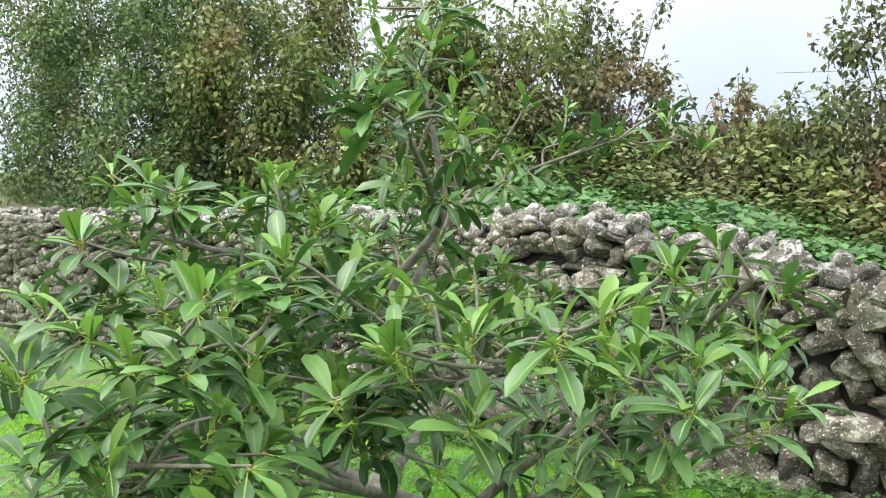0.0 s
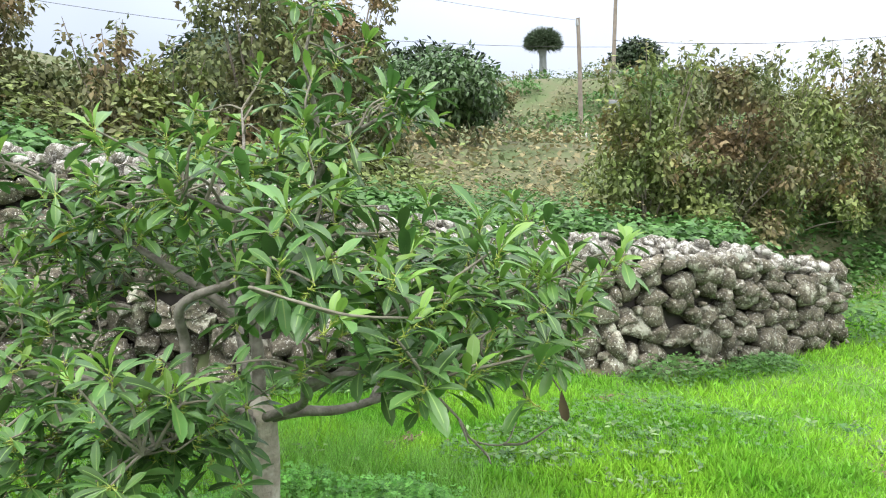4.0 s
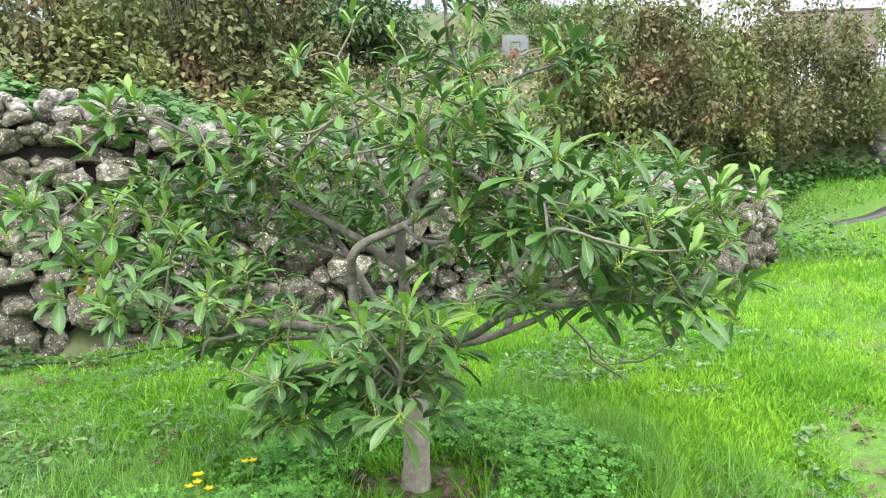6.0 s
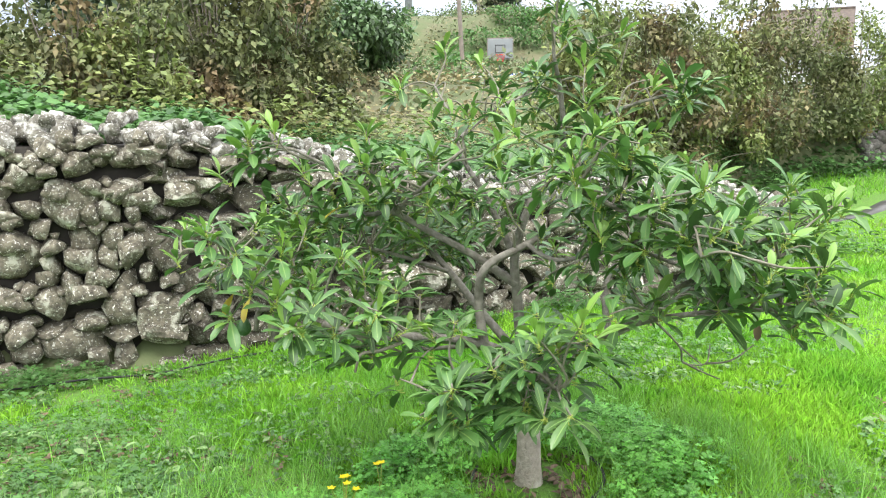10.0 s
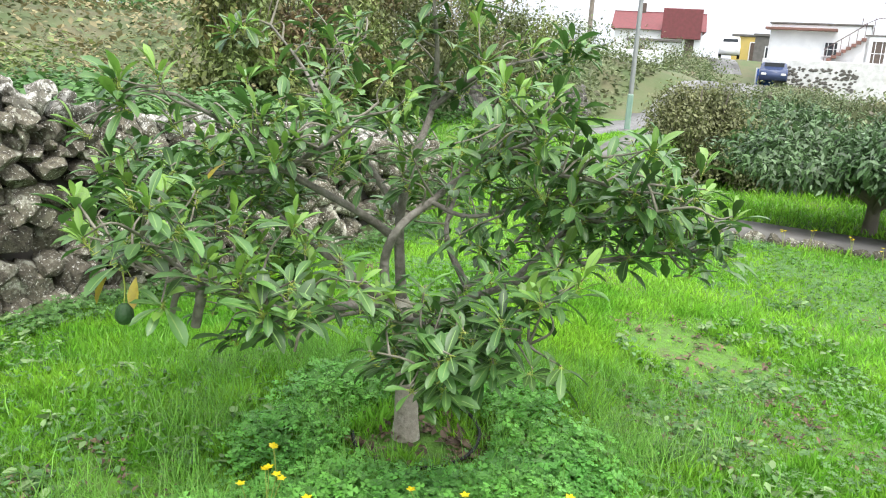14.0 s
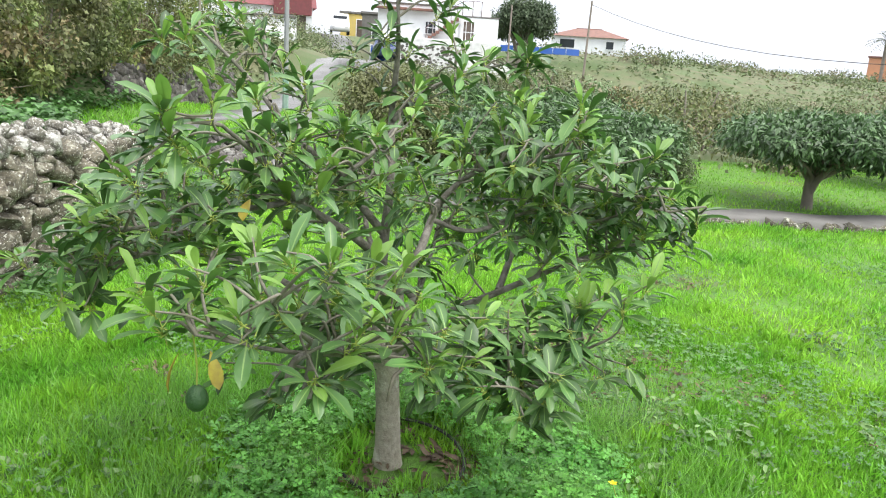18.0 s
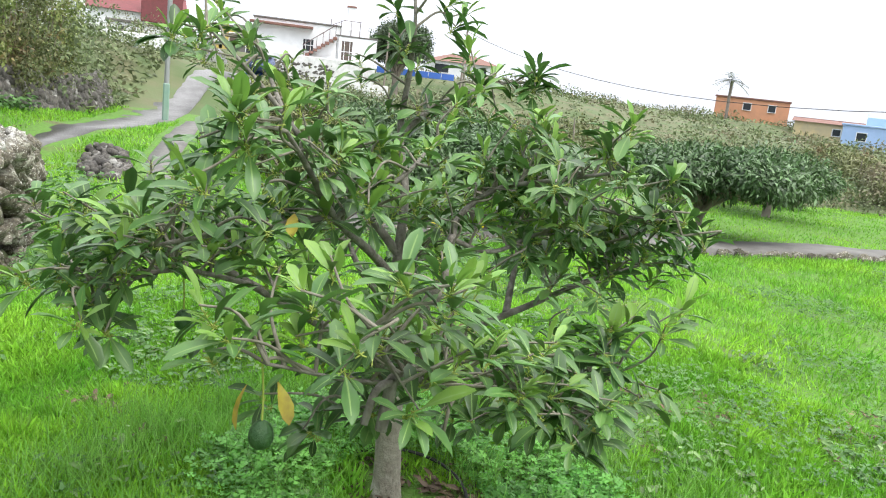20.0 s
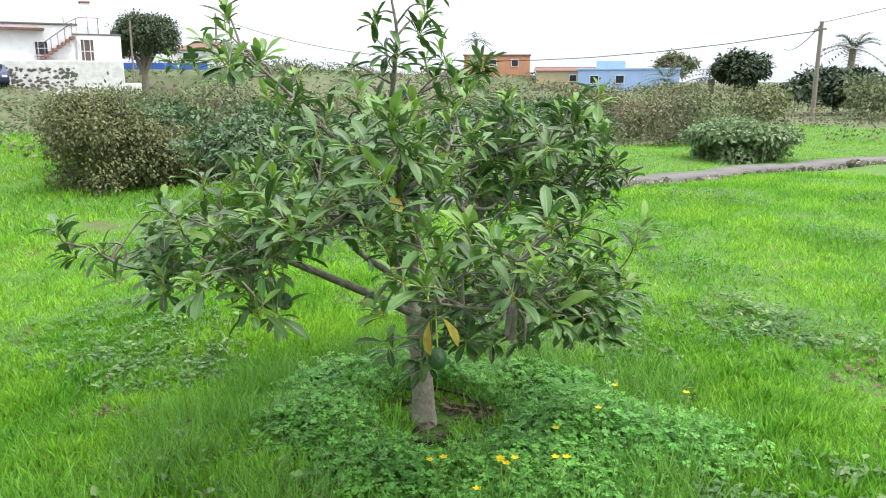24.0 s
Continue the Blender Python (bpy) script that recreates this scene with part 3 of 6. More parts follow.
def leafy_tree(name, base, height, spread, n, leaf, mat, seed, label, category="tree", trunk_r=0.08, crown_from=0.25, template="leaf", count=12, group="", stems=1, stretch=(1, 1), shell=0.45, slim=(0.5, 0.75)):
    r = np.random.default_rng(seed)
    x, y = base
    z = gz1(x, y)
    tree = new(name)
    tree.location = (x, y, z)
    tagged(tree, label, category, group)
    cz = height * (crown_from + (1 - crown_from) * 0.5)
    size = (spread * stretch[0], spread * stretch[1], height * (1 - crown_from) * 0.55)
    lumps = lumps_for((0, 0, cz), size, count, seed)
    if crown_from == 0.0:
        for q in range(9):
            a = 0.7 * q + r.uniform(-0.2, 0.2)
            k, w = r.uniform(0.35, 0.85) * spread, r.uniform(0.2, 0.42)
            lumps.append((np.array([k * math.cos(a), k * math.sin(a), r.uniform(0.1, 0.32) * height]), np.array([w * spread, w * spread, r.uniform(0.14, 0.28) * height])))
    for s in range(stems):
        o = r.uniform(-0.3, 0.3, 2) * (stems > 1) * spread
        pts = [(o[0], o[1], -0.15), (o[0] * 1.1 + r.uniform(-.06, .06), o[1] * 1.1, height * 0.25), (o[0] * 1.2 + r.uniform(-.1, .1), o[1] * 1.2, height * 0.55), (o[0] * 1.4, o[1] * 1.4, height * 0.85)]
        p = bend(pts, 6)
        tubes("trunk", [(p, np.linspace(trunk_r, trunk_r * 0.3, len(p)))], "pole_wood", tree)
    lines = []
    for c, _ in lumps[1:]:
        p = bend([(0, 0, height * r.uniform(0.15, 0.45)), tuple(np.array(c) * (0.5, 0.5, 0.8)), tuple(c)], 5)
        lines.append((p, np.linspace(trunk_r * 0.5, 0.008, len(p))))
    if group == "orchard trees":
        for line in lines:
            tubes("limb", [line], "pole_wood", tree, sides=5)
    else:
        tagged(tubes("branchwork", lines, "pole_wood", tree, sides=4), kind="stuff")
    leaf_mass("crown", n, lumps, leaf, mat, tree, seed, template=template, shell=shell, slim=slim, droop=0.8)
    return tree


def shrub(x, y, h, s, n, mat, seed):
    """A tall, loose shrub in leaf down to the ground, with upright shoots above it."""
    r = np.random.default_rng(seed)
    z = gz1(x, y)
    ob = new("hedge_shrub")
    ob.location = (x, y, z)
    tagged(ob, "tall shrub with drooping yellowing leaves on the terrace", "shrub", "hedge shrubs behind the wall")
    lumps, lines = [], []
    for i in range(64):
        a, rr, t = r.uniform(0, 6.28), math.sqrt(r.random()), r.random() ** 1.35
        k = s * rr * (1.05 - 0.35 * t * t)
        c = np.array([k * math.cos(a), k * math.sin(a), h * (0.06 + 0.86 * t)])
        w = s * r.uniform(0.16, 0.34)
        lumps.append((c, np.array([w, w, w * r.uniform(0.8, 1.5)])))
        p = bend([(c[0] * 0.15, c[1] * 0.15, -0.1), (c[0] * 0.5, c[1] * 0.5, c[2] * 0.55), tuple(c)], 4)
        if i % 3 == 0:
            lines.append((p, np.linspace(0.022, 0.006, len(p))))
    for i in range(9):
        a, rr = r.uniform(0, 6.28), math.sqrt(r.random()) * 0.75
        c = np.array([s * rr * math.cos(a), s * rr * math.sin(a), h * r.uniform(0.92, 1.12)])
        lumps.append((c, np.array([0.13, 0.13, 0.30])))
        lines.append((bend([(c[0] * 0.4, c[1] * 0.4, h * 0.5), tuple(c + np.array([0, 0, 0.25]))], 4), np.linspace(0.014, 0.004, 4)))
    tagged(tubes("branchwork", lines, "pole_wood", ob, "bare brown branches", sides=4), kind="stuff")
    leaf_mass("crown", int(n * 0.8), lumps, 0.102, mat, ob, seed, droop=0.8, shell=0.15, template="leaf" if 0 < x < 5 else "simple")


# hedge of tall shrubs on the terrace behind the wall
hedge_specs = [(-12.78, 10.84, 5.42, 2.44, 16500, "hedge_leaf_green"), (-10.02, 10.0, 4.94, 1.95, 26400, "hedge_leaf_green"), (-7.62, 9.04, 4.34, 1.83, 29700, "hedge_leaf_green"),
               (-5.58, 8.68, 3.74, 1.71, 29700, "hedge_leaf"), (-3.66, 8.56, 3.38, 1.65, 28050, "hedge_leaf"), (-1.98, 8.68, 3.02, 1.46, 17600, "hedge_leaf"),
               (-0.54, 8.8, 2.54, 1.22, 14300, "hedge_leaf_brown"), (1.3, 8.3, 1.5, 1.0, 6000, "hedge_leaf_brown"), (1.9, 7.9, 1.3, 0.9, 6000, "hedge_leaf"),
               (3.25, 8.25, 3.0, 1.28, 17000, "hedge_leaf_brown"), (4.75, 8.8, 3.0, 1.2, 17000, "hedge_leaf_brown"), (7.9, 5.0, 2.2, 1.0, 12000, "hedge_leaf"),
               (9.4, 4.9, 2.6, 1.1, 13000, "hedge_leaf_brown"), (11.0, 4.9, 2.5, 1.15, 13000, "hedge_leaf"), (12.8, 4.8, 2.6, 1.2, 13000, "hedge_leaf_brown"),
               (14.8, 4.5, 2.6, 1.2, 11000, "hedge_leaf_brown"), (16.8, 3.9, 2.6, 1.2, 10000, "hedge_leaf"), (18.8, 3.2, 2.6, 1.2, 9000, "hedge_leaf_brown"),
               (21.0, 2.5, 2.5, 1.2, 8000, "hedge_leaf")]
for i, (x, y, h, s, n, mat) in enumerate(hedge_specs):
    shrub(x, y, h, s, n, mat, 40 + i)

# creepers over the bank behind the wall
def carpet(name, n, xa, xb, ya, yb, size, mat, label, seed, lift=(0.02, 0.2), keep=None):
    r = np.random.default_rng(seed)
    x = r.uniform(xa, xb, n)
    y = slope_y(x) + r.uniform(ya, yb, n)
    k = y > wall_y(x) + np.where(x < 7.5, 0.6, -9)
    if keep is not None:
        k &= keep(x, y)
    x, y = x[k], y[k]
    n = len(x)
    hump = 0.5 + 0.5 * np.sin(2.3 * x + 1.1 * y) * np.sin(1.9 * y - x)
    P = np.stack([x, y, gz(x, y) + r.uniform(*lift, n) * (0.4 + hump)], -1)
    ang = r.uniform(0, 2 * np.pi, n)
    D = np.stack([np.cos(ang), np.sin(ang), r.uniform(-0.5, 0.2, n)], -1)
    N = unit(np.stack([r.normal(0, 0.35, n), r.normal(-0.25, 0.35, n), np.ones(n)], -1))
    L = size * r.uniform(0.6, 1.35, n)
    return tagged(scatter(name, *((FOLD_V, FOLD_F) if "creeper" in name else (SIMPLE_V, SIMPLE_F)), P, D, N, L, L * 0.85, mat), label, "creeper", kind="stuff")


carpet("creeper", 15000, -3, 6.6, 0.62, 2.3, 0.11, "ivy_leaf", "bright green creeper leaves spilling over the terrace", 5, (0.02, 0.34))
carpet("undergrowth", 52000, -10, 9, 0.62, 8.0, 0.085, "ivy_leaf", "low green weeds under the hedge behind the wall", 6, (0.0, 0.42))
carpet("hedge_bottom", 16000, -11, 5, 3.4, 5.8, 0.10, "hedge_leaf", "leafy lower twigs of the hedge", 7, (0.05, 0.8))
carpet("bank_creeper", 26000, 7, 17.5, 2.0, 8.2, 0.12, "ivy_leaf", "green creepers covering the bank beside the lane", 8, (0.0, 0.45), lambda x, y: (y > np.interp(x, (7.4, 8.4, 14, 21.6), (1.9, 3.5, 3.8, 0.6))) & (y < np.interp(x, (7.4, 8.4, 14, 21.6), (4.5, 5.6, 5.8, 2.6))))


# ---- the avocado tree ----
avo = new("avocado_tree")
tagged(avo, "young avocado tree with a pale trunk and spreading leafy crown", "tree")


def limb(name, pts, r0, r1, mat="shaded_limb_bark", n=7, parent=None, label=""):
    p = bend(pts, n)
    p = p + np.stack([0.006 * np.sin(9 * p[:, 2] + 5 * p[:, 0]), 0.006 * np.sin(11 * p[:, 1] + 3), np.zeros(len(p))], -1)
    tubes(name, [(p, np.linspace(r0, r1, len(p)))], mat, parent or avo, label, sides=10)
    return p


FORK = (0.03, 0.07, 0.57)
tp = bend([(0.03, 0.03, -0.12), (0.03, 0.03, 0.02), (0.035, 0.035, 0.2), (0.04, 0.05, 0.42), FORK, (0.03, 0.09, 0.66)], 6)
trunk_r = np.interp(tp[:, 2], (-0.12, 0.0, 0.08, 0.3, 0.5, 0.58, 0.66), (0.085, 0.068, 0.057, 0.052, 0.055, 0.060, 0.036))
tubes("trunk", [(tp, trunk_r)], "bark", avo, "smooth pale grey trunk", sides=16)
BOUGHS = {
    "stem": ([FORK, (0.02, 0.10, 0.82), (0.0, 0.10, 1.04), (0.08, 0.07, 1.28), (0.25, 0.045, 1.5), (0.24, 0.035, 1.74), (0.2, 0.05, 1.92), (0.22, 0.06, 2.08)], 0.036, 0.007),
    "b": ([(0.23, 0.045, 1.48), (0.26, -0.1, 1.6), (0.29, -0.285, 1.69), (0.35, -0.5, 1.75)], 0.020, 0.007),
    "c": ([(-0.24, 0.06, 0.71), (-0.26, 0.08, 0.90), (-0.29, 0.01, 1.05), (-0.12, -0.07, 1.13), (-0.01, -0.15, 1.21), (-0.04, -0.27, 1.32), (-0.22, -0.41, 1.39), (-0.42, -0.52, 1.45)], 0.029, 0.009),
    "d": ([FORK, (-0.26, 0.06, 0.71), (-0.55, 0.08, 0.80), (-0.80, 0.22, 0.84), (-0.99, 0.44, 0.95), (-1.12, 0.58, 1.12)], 0.036, 0.008),
    "e": ([(0.0, 0.10, 0.92), (-0.14, 0.24, 1.06), (-0.36, 0.46, 1.24), (-0.52, 0.60, 1.40), (-0.70, 0.72, 1.52)], 0.028, 0.008),
    "f": ([FORK, (0.06, 0.32, 0.72), (0.13, 0.62, 0.88), (0.20, 0.90, 1.0), (0.34, 1.07, 0.91), (0.62, 1.24, 0.90), (0.92, 1.30, 0.94)], 0.030, 0.008),
    "g": ([FORK, (0.05, -0.24, 0.70), (-0.05, -0.52, 0.86), (0.0, -0.85, 0.96), (0.06, -1.1, 1.0)], 0.028, 0.008),
    "h": ([FORK, (0.14, -0.04, 0.61), (0.29, -0.07, 0.60), (0.43, -0.16, 0.65), (0.57, -0.22, 0.70), (0.85, -0.33, 0.84), (1.10, -0.42, 0.98)], 0.033, 0.009),
    "i": ([(0.40, -0.14, 0.64), (0.66, 0.04, 0.84), (0.95, 0.02, 1.08), (1.18, -0.16, 1.32)], 0.026, 0.008),
    "j": ([(-0.01, -0.40, 0.80), (0.34, -0.62, 1.02), (0.74, -0.84, 1.2)], 0.022, 0.007),
    "k": ([(0.0, 0.10, 1.04), (0.06, 0.30, 1.27), (0.09, 0.5, 1.47), (0.17, 0.63, 1.62), (0.24, 0.82, 1.80)], 0.024, 0.007),
    "u": ([(0.12, 0.55, 1.54), (0.42, 0.56, 1.68), (0.74, 0.54, 1.78)], 0.014, 0.006),
    "l": ([(-0.36, 0.46, 1.24), (-0.37, 0.26, 1.38), (-0.30, 0.12, 1.52)], 0.018, 0.006),
    "m": ([FORK, (-0.22, -0.10, 0.64), (-0.54, -0.21, 0.68), (-0.82, -0.27, 0.67)], 0.020, 0.006),
    "t": ([(-0.22, -0.10, 0.64), (-0.40, -0.34, 0.70), (-0.56, -0.56, 0.74)], 0.014, 0.006),
    "n": ([(-0.26, 0.06, 0.71), (-0.42, 0.26, 0.68), (-0.56, 0.40, 0.64)], 0.016, 0.006),
    "q": ([(-0.80, 0.22, 0.84), (-0.90, 0.52, 0.90), (-0.96, 0.78, 0.98)], 0.014, 0.006),
    "r": ([(0.13, 0.62, 0.88), (-0.14, 0.92, 1.0), (-0.36, 1.16, 0.98)], 0.016, 0.006),
    "o": ([(-0.12, -0.07, 1.13), (-0.14, -0.24, 1.09), (-0.04, -0.50, 1.15), (-0.01, -0.78, 1.10), (0.0, -1.04, 1.18)], 0.014, 0.006),
    "s": ([(-0.15, -0.37, 1.37), (-0.08, -0.52, 1.29), (-0.14, -0.74, 1.27), (-0.36, -0.94, 1.22)], 0.016, 0.006),
    "p": ([(-0.36, 0.46, 1.24), (-0.5, 0.84, 1.2), (-0.5, 1.08, 1.14)], 0.016, 0.006),
}
nodes = []
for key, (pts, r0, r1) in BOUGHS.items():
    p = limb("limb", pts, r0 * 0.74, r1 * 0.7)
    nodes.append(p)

tips, twig_lines = [], []
tr = np.random.default_rng(21)


def low_edge(q):
    """Under this height the crown is bare."""
    az = math.degrees(math.atan2(q[1], q[0]))
    edge = float(np.interp(az, (-180, -135, -90, -45, 0, 90, 135, 180), (0.88, 1.0, 0.92, 0.74, 0.72, 0.74, 0.70, 0.92)))
    return edge + (0.98 - edge) * (1 - min(1.0, math.hypot(q[0], q[1]) / 0.75)) * 0.6


FRUITS = np.array([(-0.949, 0.776, 0.79), (-0.151, 0.887, 0.836), (0.10, 0.535, 1.426)])


def add_tip(root, tip, low=False):
    """A thin twig from a limb to a leaf rosette."""
    if (tip[2] < low_edge(tip) and not low) or tip[2] < 0.57 or np.linalg.norm((FRUITS - tip) * (1, 1, 0.8), axis=1).min() < 0.17:
        return
    mid = (root + tip) / 2 + tr.normal(0, 0.03, 3) + np.array([0, 0, 0.02])
    p = bend([root, mid, tip], 5)
    twig_lines.append((p, np.linspace(0.006, 0.003, len(p))))
    ax = unit(unit(p[-1] - p[-3]) * 0.6 + np.array([0, 0, 0.75]))
    tips.append((tip, ax))
    for s in range(int(tr.integers(0, 2))):
        q = tip + unit(ax * 0.3 + tr.normal(size=3)) * tr.uniform(0.10, 0.19)
        if (not low and q[2] < low_edge(q)) or np.linalg.norm((FRUITS - q) * (1, 1, 0.8), axis=1).min() < 0.17:
            continue
        p2 = bend([p[-3], (p[-3] + q) / 2 + tr.normal(0, 0.012, 3), q], 4)
        twig_lines.append((p2, np.linspace(0.005, 0.003, len(p2))))
        tips.append((q, unit(unit(q - p[-3]) * 0.6 + np.array([0, 0, 0.65]))))


for key, p in zip(BOUGHS, nodes):
    count = {"stem": 9, "b": 9, "k": 9, "m": 26, "n": 6, "l": 7, "p": 9, "q": 7, "c": 11, "s": 9, "u": 8, "r": 9}.get(key, 14)
    start = {"stem": 0.66, "m": 0.35, "b": 0.3, "c": 0.62, "l": 0.3, "k": 0.45, "o": 0.35, "f": 0.45, "h": 0.5}.get(key, 0.4)
    for t in np.concatenate([np.linspace(start, 1, count), [1.0]]):
        i = min(len(p) - 1, int(t * (len(p) - 1)))
        out = p[i] * (1, 1, 0)
        out = unit(out) if np.linalg.norm(out) > 0.1 else np.array([0, 0, 1.0])
        v = unit(out * 0.5 + tr.normal(size=3) * 0.8 + np.array([0, 0, 0.28]))
        if key != "m":
            v[2] = max(v[2], -0.15)
        add_tip(p[i], p[i] + v * tr.uniform(0.09, 0.27) * (1, 1, 0.8), key in "mnt")
allnodes = np.vstack(nodes)
made = 0
while made < 160:
    a, rr = tr.uniform(0, 2 * np.pi), 1.3 * math.sqrt(tr.random())
    q = np.array([rr * math.cos(a), rr * math.sin(a), tr.uniform(0.62, 1.5)])
    if q[2] > 1.75 - 0.45 * rr or (rr < 0.7 and q[2] < 1.2) or q[2] < 0.5 + 0.1 * rr:
        continue
    dd = np.linalg.norm(allnodes - q, axis=1)
    k = int(np.argmin(dd))
    if 0.1 < dd[k] < 0.36 and q[2] > allnodes[k][2] - 0.04:
        add_tip(allnodes[k], q)
        made += 1
twig_lines.sort(key=lambda q: -np.linalg.norm(q[0][-1] - q[0][0]))
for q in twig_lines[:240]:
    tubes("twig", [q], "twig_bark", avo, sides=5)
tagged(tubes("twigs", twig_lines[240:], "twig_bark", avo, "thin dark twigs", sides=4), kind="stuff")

# leaf rosettes
LP, LD, LN, LL, LY = [], [], [], [], []
for tip, ax in tips:
    k = int(tr.integers(8, 14))
    ref = unit(np.cross(ax, np.array([0.2, 0.3, 0.93])))
    side = np.cross(ax, ref)
    young = tip[2] + 0.35 * math.hypot(tip[0], tip[1]) > 1.15 and tr.random() < 0.68
    for j in range(k):
        a = 2.4 * j + tr.uniform(-0.3, 0.3)
        open_ = tr.uniform(0.85, 1.6) if not young or j > 4 else tr.uniform(0.3, 0.8)
        rad = math.cos(a) * ref + math.sin(a) * side
        d = ax * math.cos(open_) + rad * math.sin(open_)
        d = unit(d + np.array([0, 0, -0.02 - 0.3 * tr.random() ** 2]) * (0.3 if young and j < 4 else 1))
        LP.append(tip - ax * tr.uniform(0, 0.07) + d * 0.012)
        LD.append(d)
        LN.append(unit(ax * 0.3 + np.array([0, 0, 1.0]) - d * 0.2 + tr.normal(0, 0.2, 3)))
        LL.append(tr.uniform(0.066, 0.136) * (0.74 if young and j < 4 else 1))
        LY.append(young and j < 5)
LP, LD, LN, LL, LY = np.array(LP), np.array(LD), np.array(LN), np.array(LL), np.array(LY)
LW = LL * tr.uniform(0.27, 0.37, len(LL))
rad_out = np.hypot(LP[:, 0], LP[:, 1]) + 0.3 * LP[:, 2]
single = np.zeros(len(LP), dtype=bool)
single[np.argsort(-rad_out)[:280]] = True
for flag, nm, mat in ((True, "young_foliage", "avocado_leaf_young"), (False, "foliage", "avocado_leaf")):
    k = (LY == flag) & ~single
    tagged(scatter(nm, AVO_V, AVO_F, LP[k], LD[k], LN[k], LL[k], LW[k], mat, avo), kind="stuff")
tagged(scatter("leaf_veins", VEIN_V, VEIN_F, LP, LD, LN, LL, LL * 0.8, "leaf_vein", avo, "pale leaf midribs"), kind="stuff")
# stalks join every leaf to its twig
ST = [(np.array([p - d * 0.02, p + d * 0.004]), (0.0022, 0.0018)) for p, d in zip(LP, LD)]
tagged(tubes("leaf_stalks", ST, "green_shoot", avo, "short yellow-green leaf stalks", sides=3), kind="stuff")
leaf_me = {}
for flag, mat in ((True, "avocado_leaf_young"), (False, "avocado_leaf")):
    me = bpy.data.meshes.new("leaf")
    me.from_pydata([tuple(v) for v in AVO_V], [], AVO_F)
    for f in me.polygons:
        f.use_smooth = True
    me.materials.append(M[mat])
    leaf_me[flag] = me
for i in np.flatnonzero(single):
    d = unit(LD[i])
    s = unit(np.cross(LN[i], d))
    nrm = np.cross(d, s)
    m = Matrix((d, s, nrm)).transposed().to_4x4()
    m.translation = Vector(LP[i])
    ob = new("leaf", leaf_me[bool(LY[i])])
    ob.parent = avo
    ob.matrix_local = m @ Matrix.Diagonal((LL[i], LW[i], LL[i], 1))
# a few yellow leaves
for p, d in (((-0.96, 0.82, 0.93), (-0.3, 0.3, -0.8)), ((-0.51, 0.63, 1.27), (-0.7, 0.2, -0.3)), ((-0.93, 0.74, 0.92), (-0.5, -0.2, -0.7))):
    k = np.array([p])
    scatter("yellow_leaf", AVO_V, AVO_F, k, np.array([d]), np.array([(0.3, 0.2, 1.0)]), np.array([0.11]), np.array([0.04]), "yellow_leaf", avo, "yellowed leaf about to drop")


def avocado_fruit(p, size, stalk):
    bm = bmesh.new()
    bmesh.ops.create_uvsphere(bm, u_segments=20, v_segments=14, radius=0.5)
    for v in bm.verts:
        t = v.co.z + 0.5
        k = 1.0 - 0.16 * t
        v.co = Vector((v.co.x * k, v.co.y * k, v.co.z * 1.14)) * size
    fr = part("avocado_fruit", bm, "fruit_skin", avo, "round dark green avocado hanging on a stalk", True)
    fr.location = p
    tubes("fruit_stalk", [(bend([(0, 0, size * 0.52), (0.006, 0, stalk * 0.5), (0.0, 0.01, stalk)], 4), np.full(8, 0.003))], "green_shoot", fr, sides=5)


avocado_fruit((-0.949, 0.776, 0.79), 0.068, 0.20)
avocado_fruit((-0.151, 0.887, 0.836), 0.062, 0.18)
avocado_fruit((0.10, 0.535, 1.426), 0.062, 0.10)
for q in ([(-0.93, 0.65, 0.94), (-0.95, 0.75, 0.99), (-0.949, 0.785, 0.985)], [(-0.13, 0.90, 1.0), (-0.145, 0.89, 1.03), (-0.151, 0.895, 1.012)], [(0.10, 0.51, 1.49), (0.10, 0.53, 1.535), (0.10, 0.54, 1.522)]):
    limb("fruit_twig", q, 0.006, 0.004, "twig_bark", 5)
# pruned stubs and bare dead twigs
limb("stub", [(-0.86, 0.30, 0.87), (-0.97, 0.44, 0.93), (-0.99, 0.46, 0.88), (-1.0, 0.475, 0.80)], 0.020, 0.016)
limb("stub", [(-0.90, 0.35, 0.90), (-1.02, 0.50, 0.93), (-1.04, 0.54, 0.84)], 0.012, 0.010)
limb("dead_twig", [(-0.62, 0.11, 0.80), (-0.74, 0.16, 0.77), (-0.80, 0.20, 0.76), (-0.82, 0.217, 0.69)], 0.008, 0.005, "twig_bark")
dead = [bend(q, 5) for q in ([(0.55, -0.28, 0.72), (0.66, -0.36, 0.58), (0.74, -0.34, 0.48), (0.85, -0.4, 0.46), (0.93, -0.38, 0.53)],
                             [(0.74, -0.34, 0.48), (0.72, -0.46, 0.46), (0.66, -0.56, 0.47)], [(0.85, -0.4, 0.46), (0.86, -0.52, 0.5), (0.92, -0.6, 0.58)], [(0.66, -0.36, 0.58), (0.6, -0.5, 0.54)])]
tubes("dead_twigs", [(q, np.linspace(0.006, 0.003, len(q))) for q in dead], "twig_bark", avo, "bare dead twigs under the crown", sides=6)

scatter("dead_leaf", AVO_V, AVO_F, np.array([(0.99, -0.57, 0.70)]), np.array([(0.15, -0.1, -1.0)]), np.array([(-0.8, -0.6, 0.1)]), np.array([0.13]), np.array([0.04]), "dead_leaf", avo, "withered brown leaf hanging from a low twig")
limb("twig", [(0.85, -0.34, 0.84), (0.95, -0.48, 0.80), (0.99, -0.57, 0.70)], 0.006, 0.003, "twig_bark", 5)
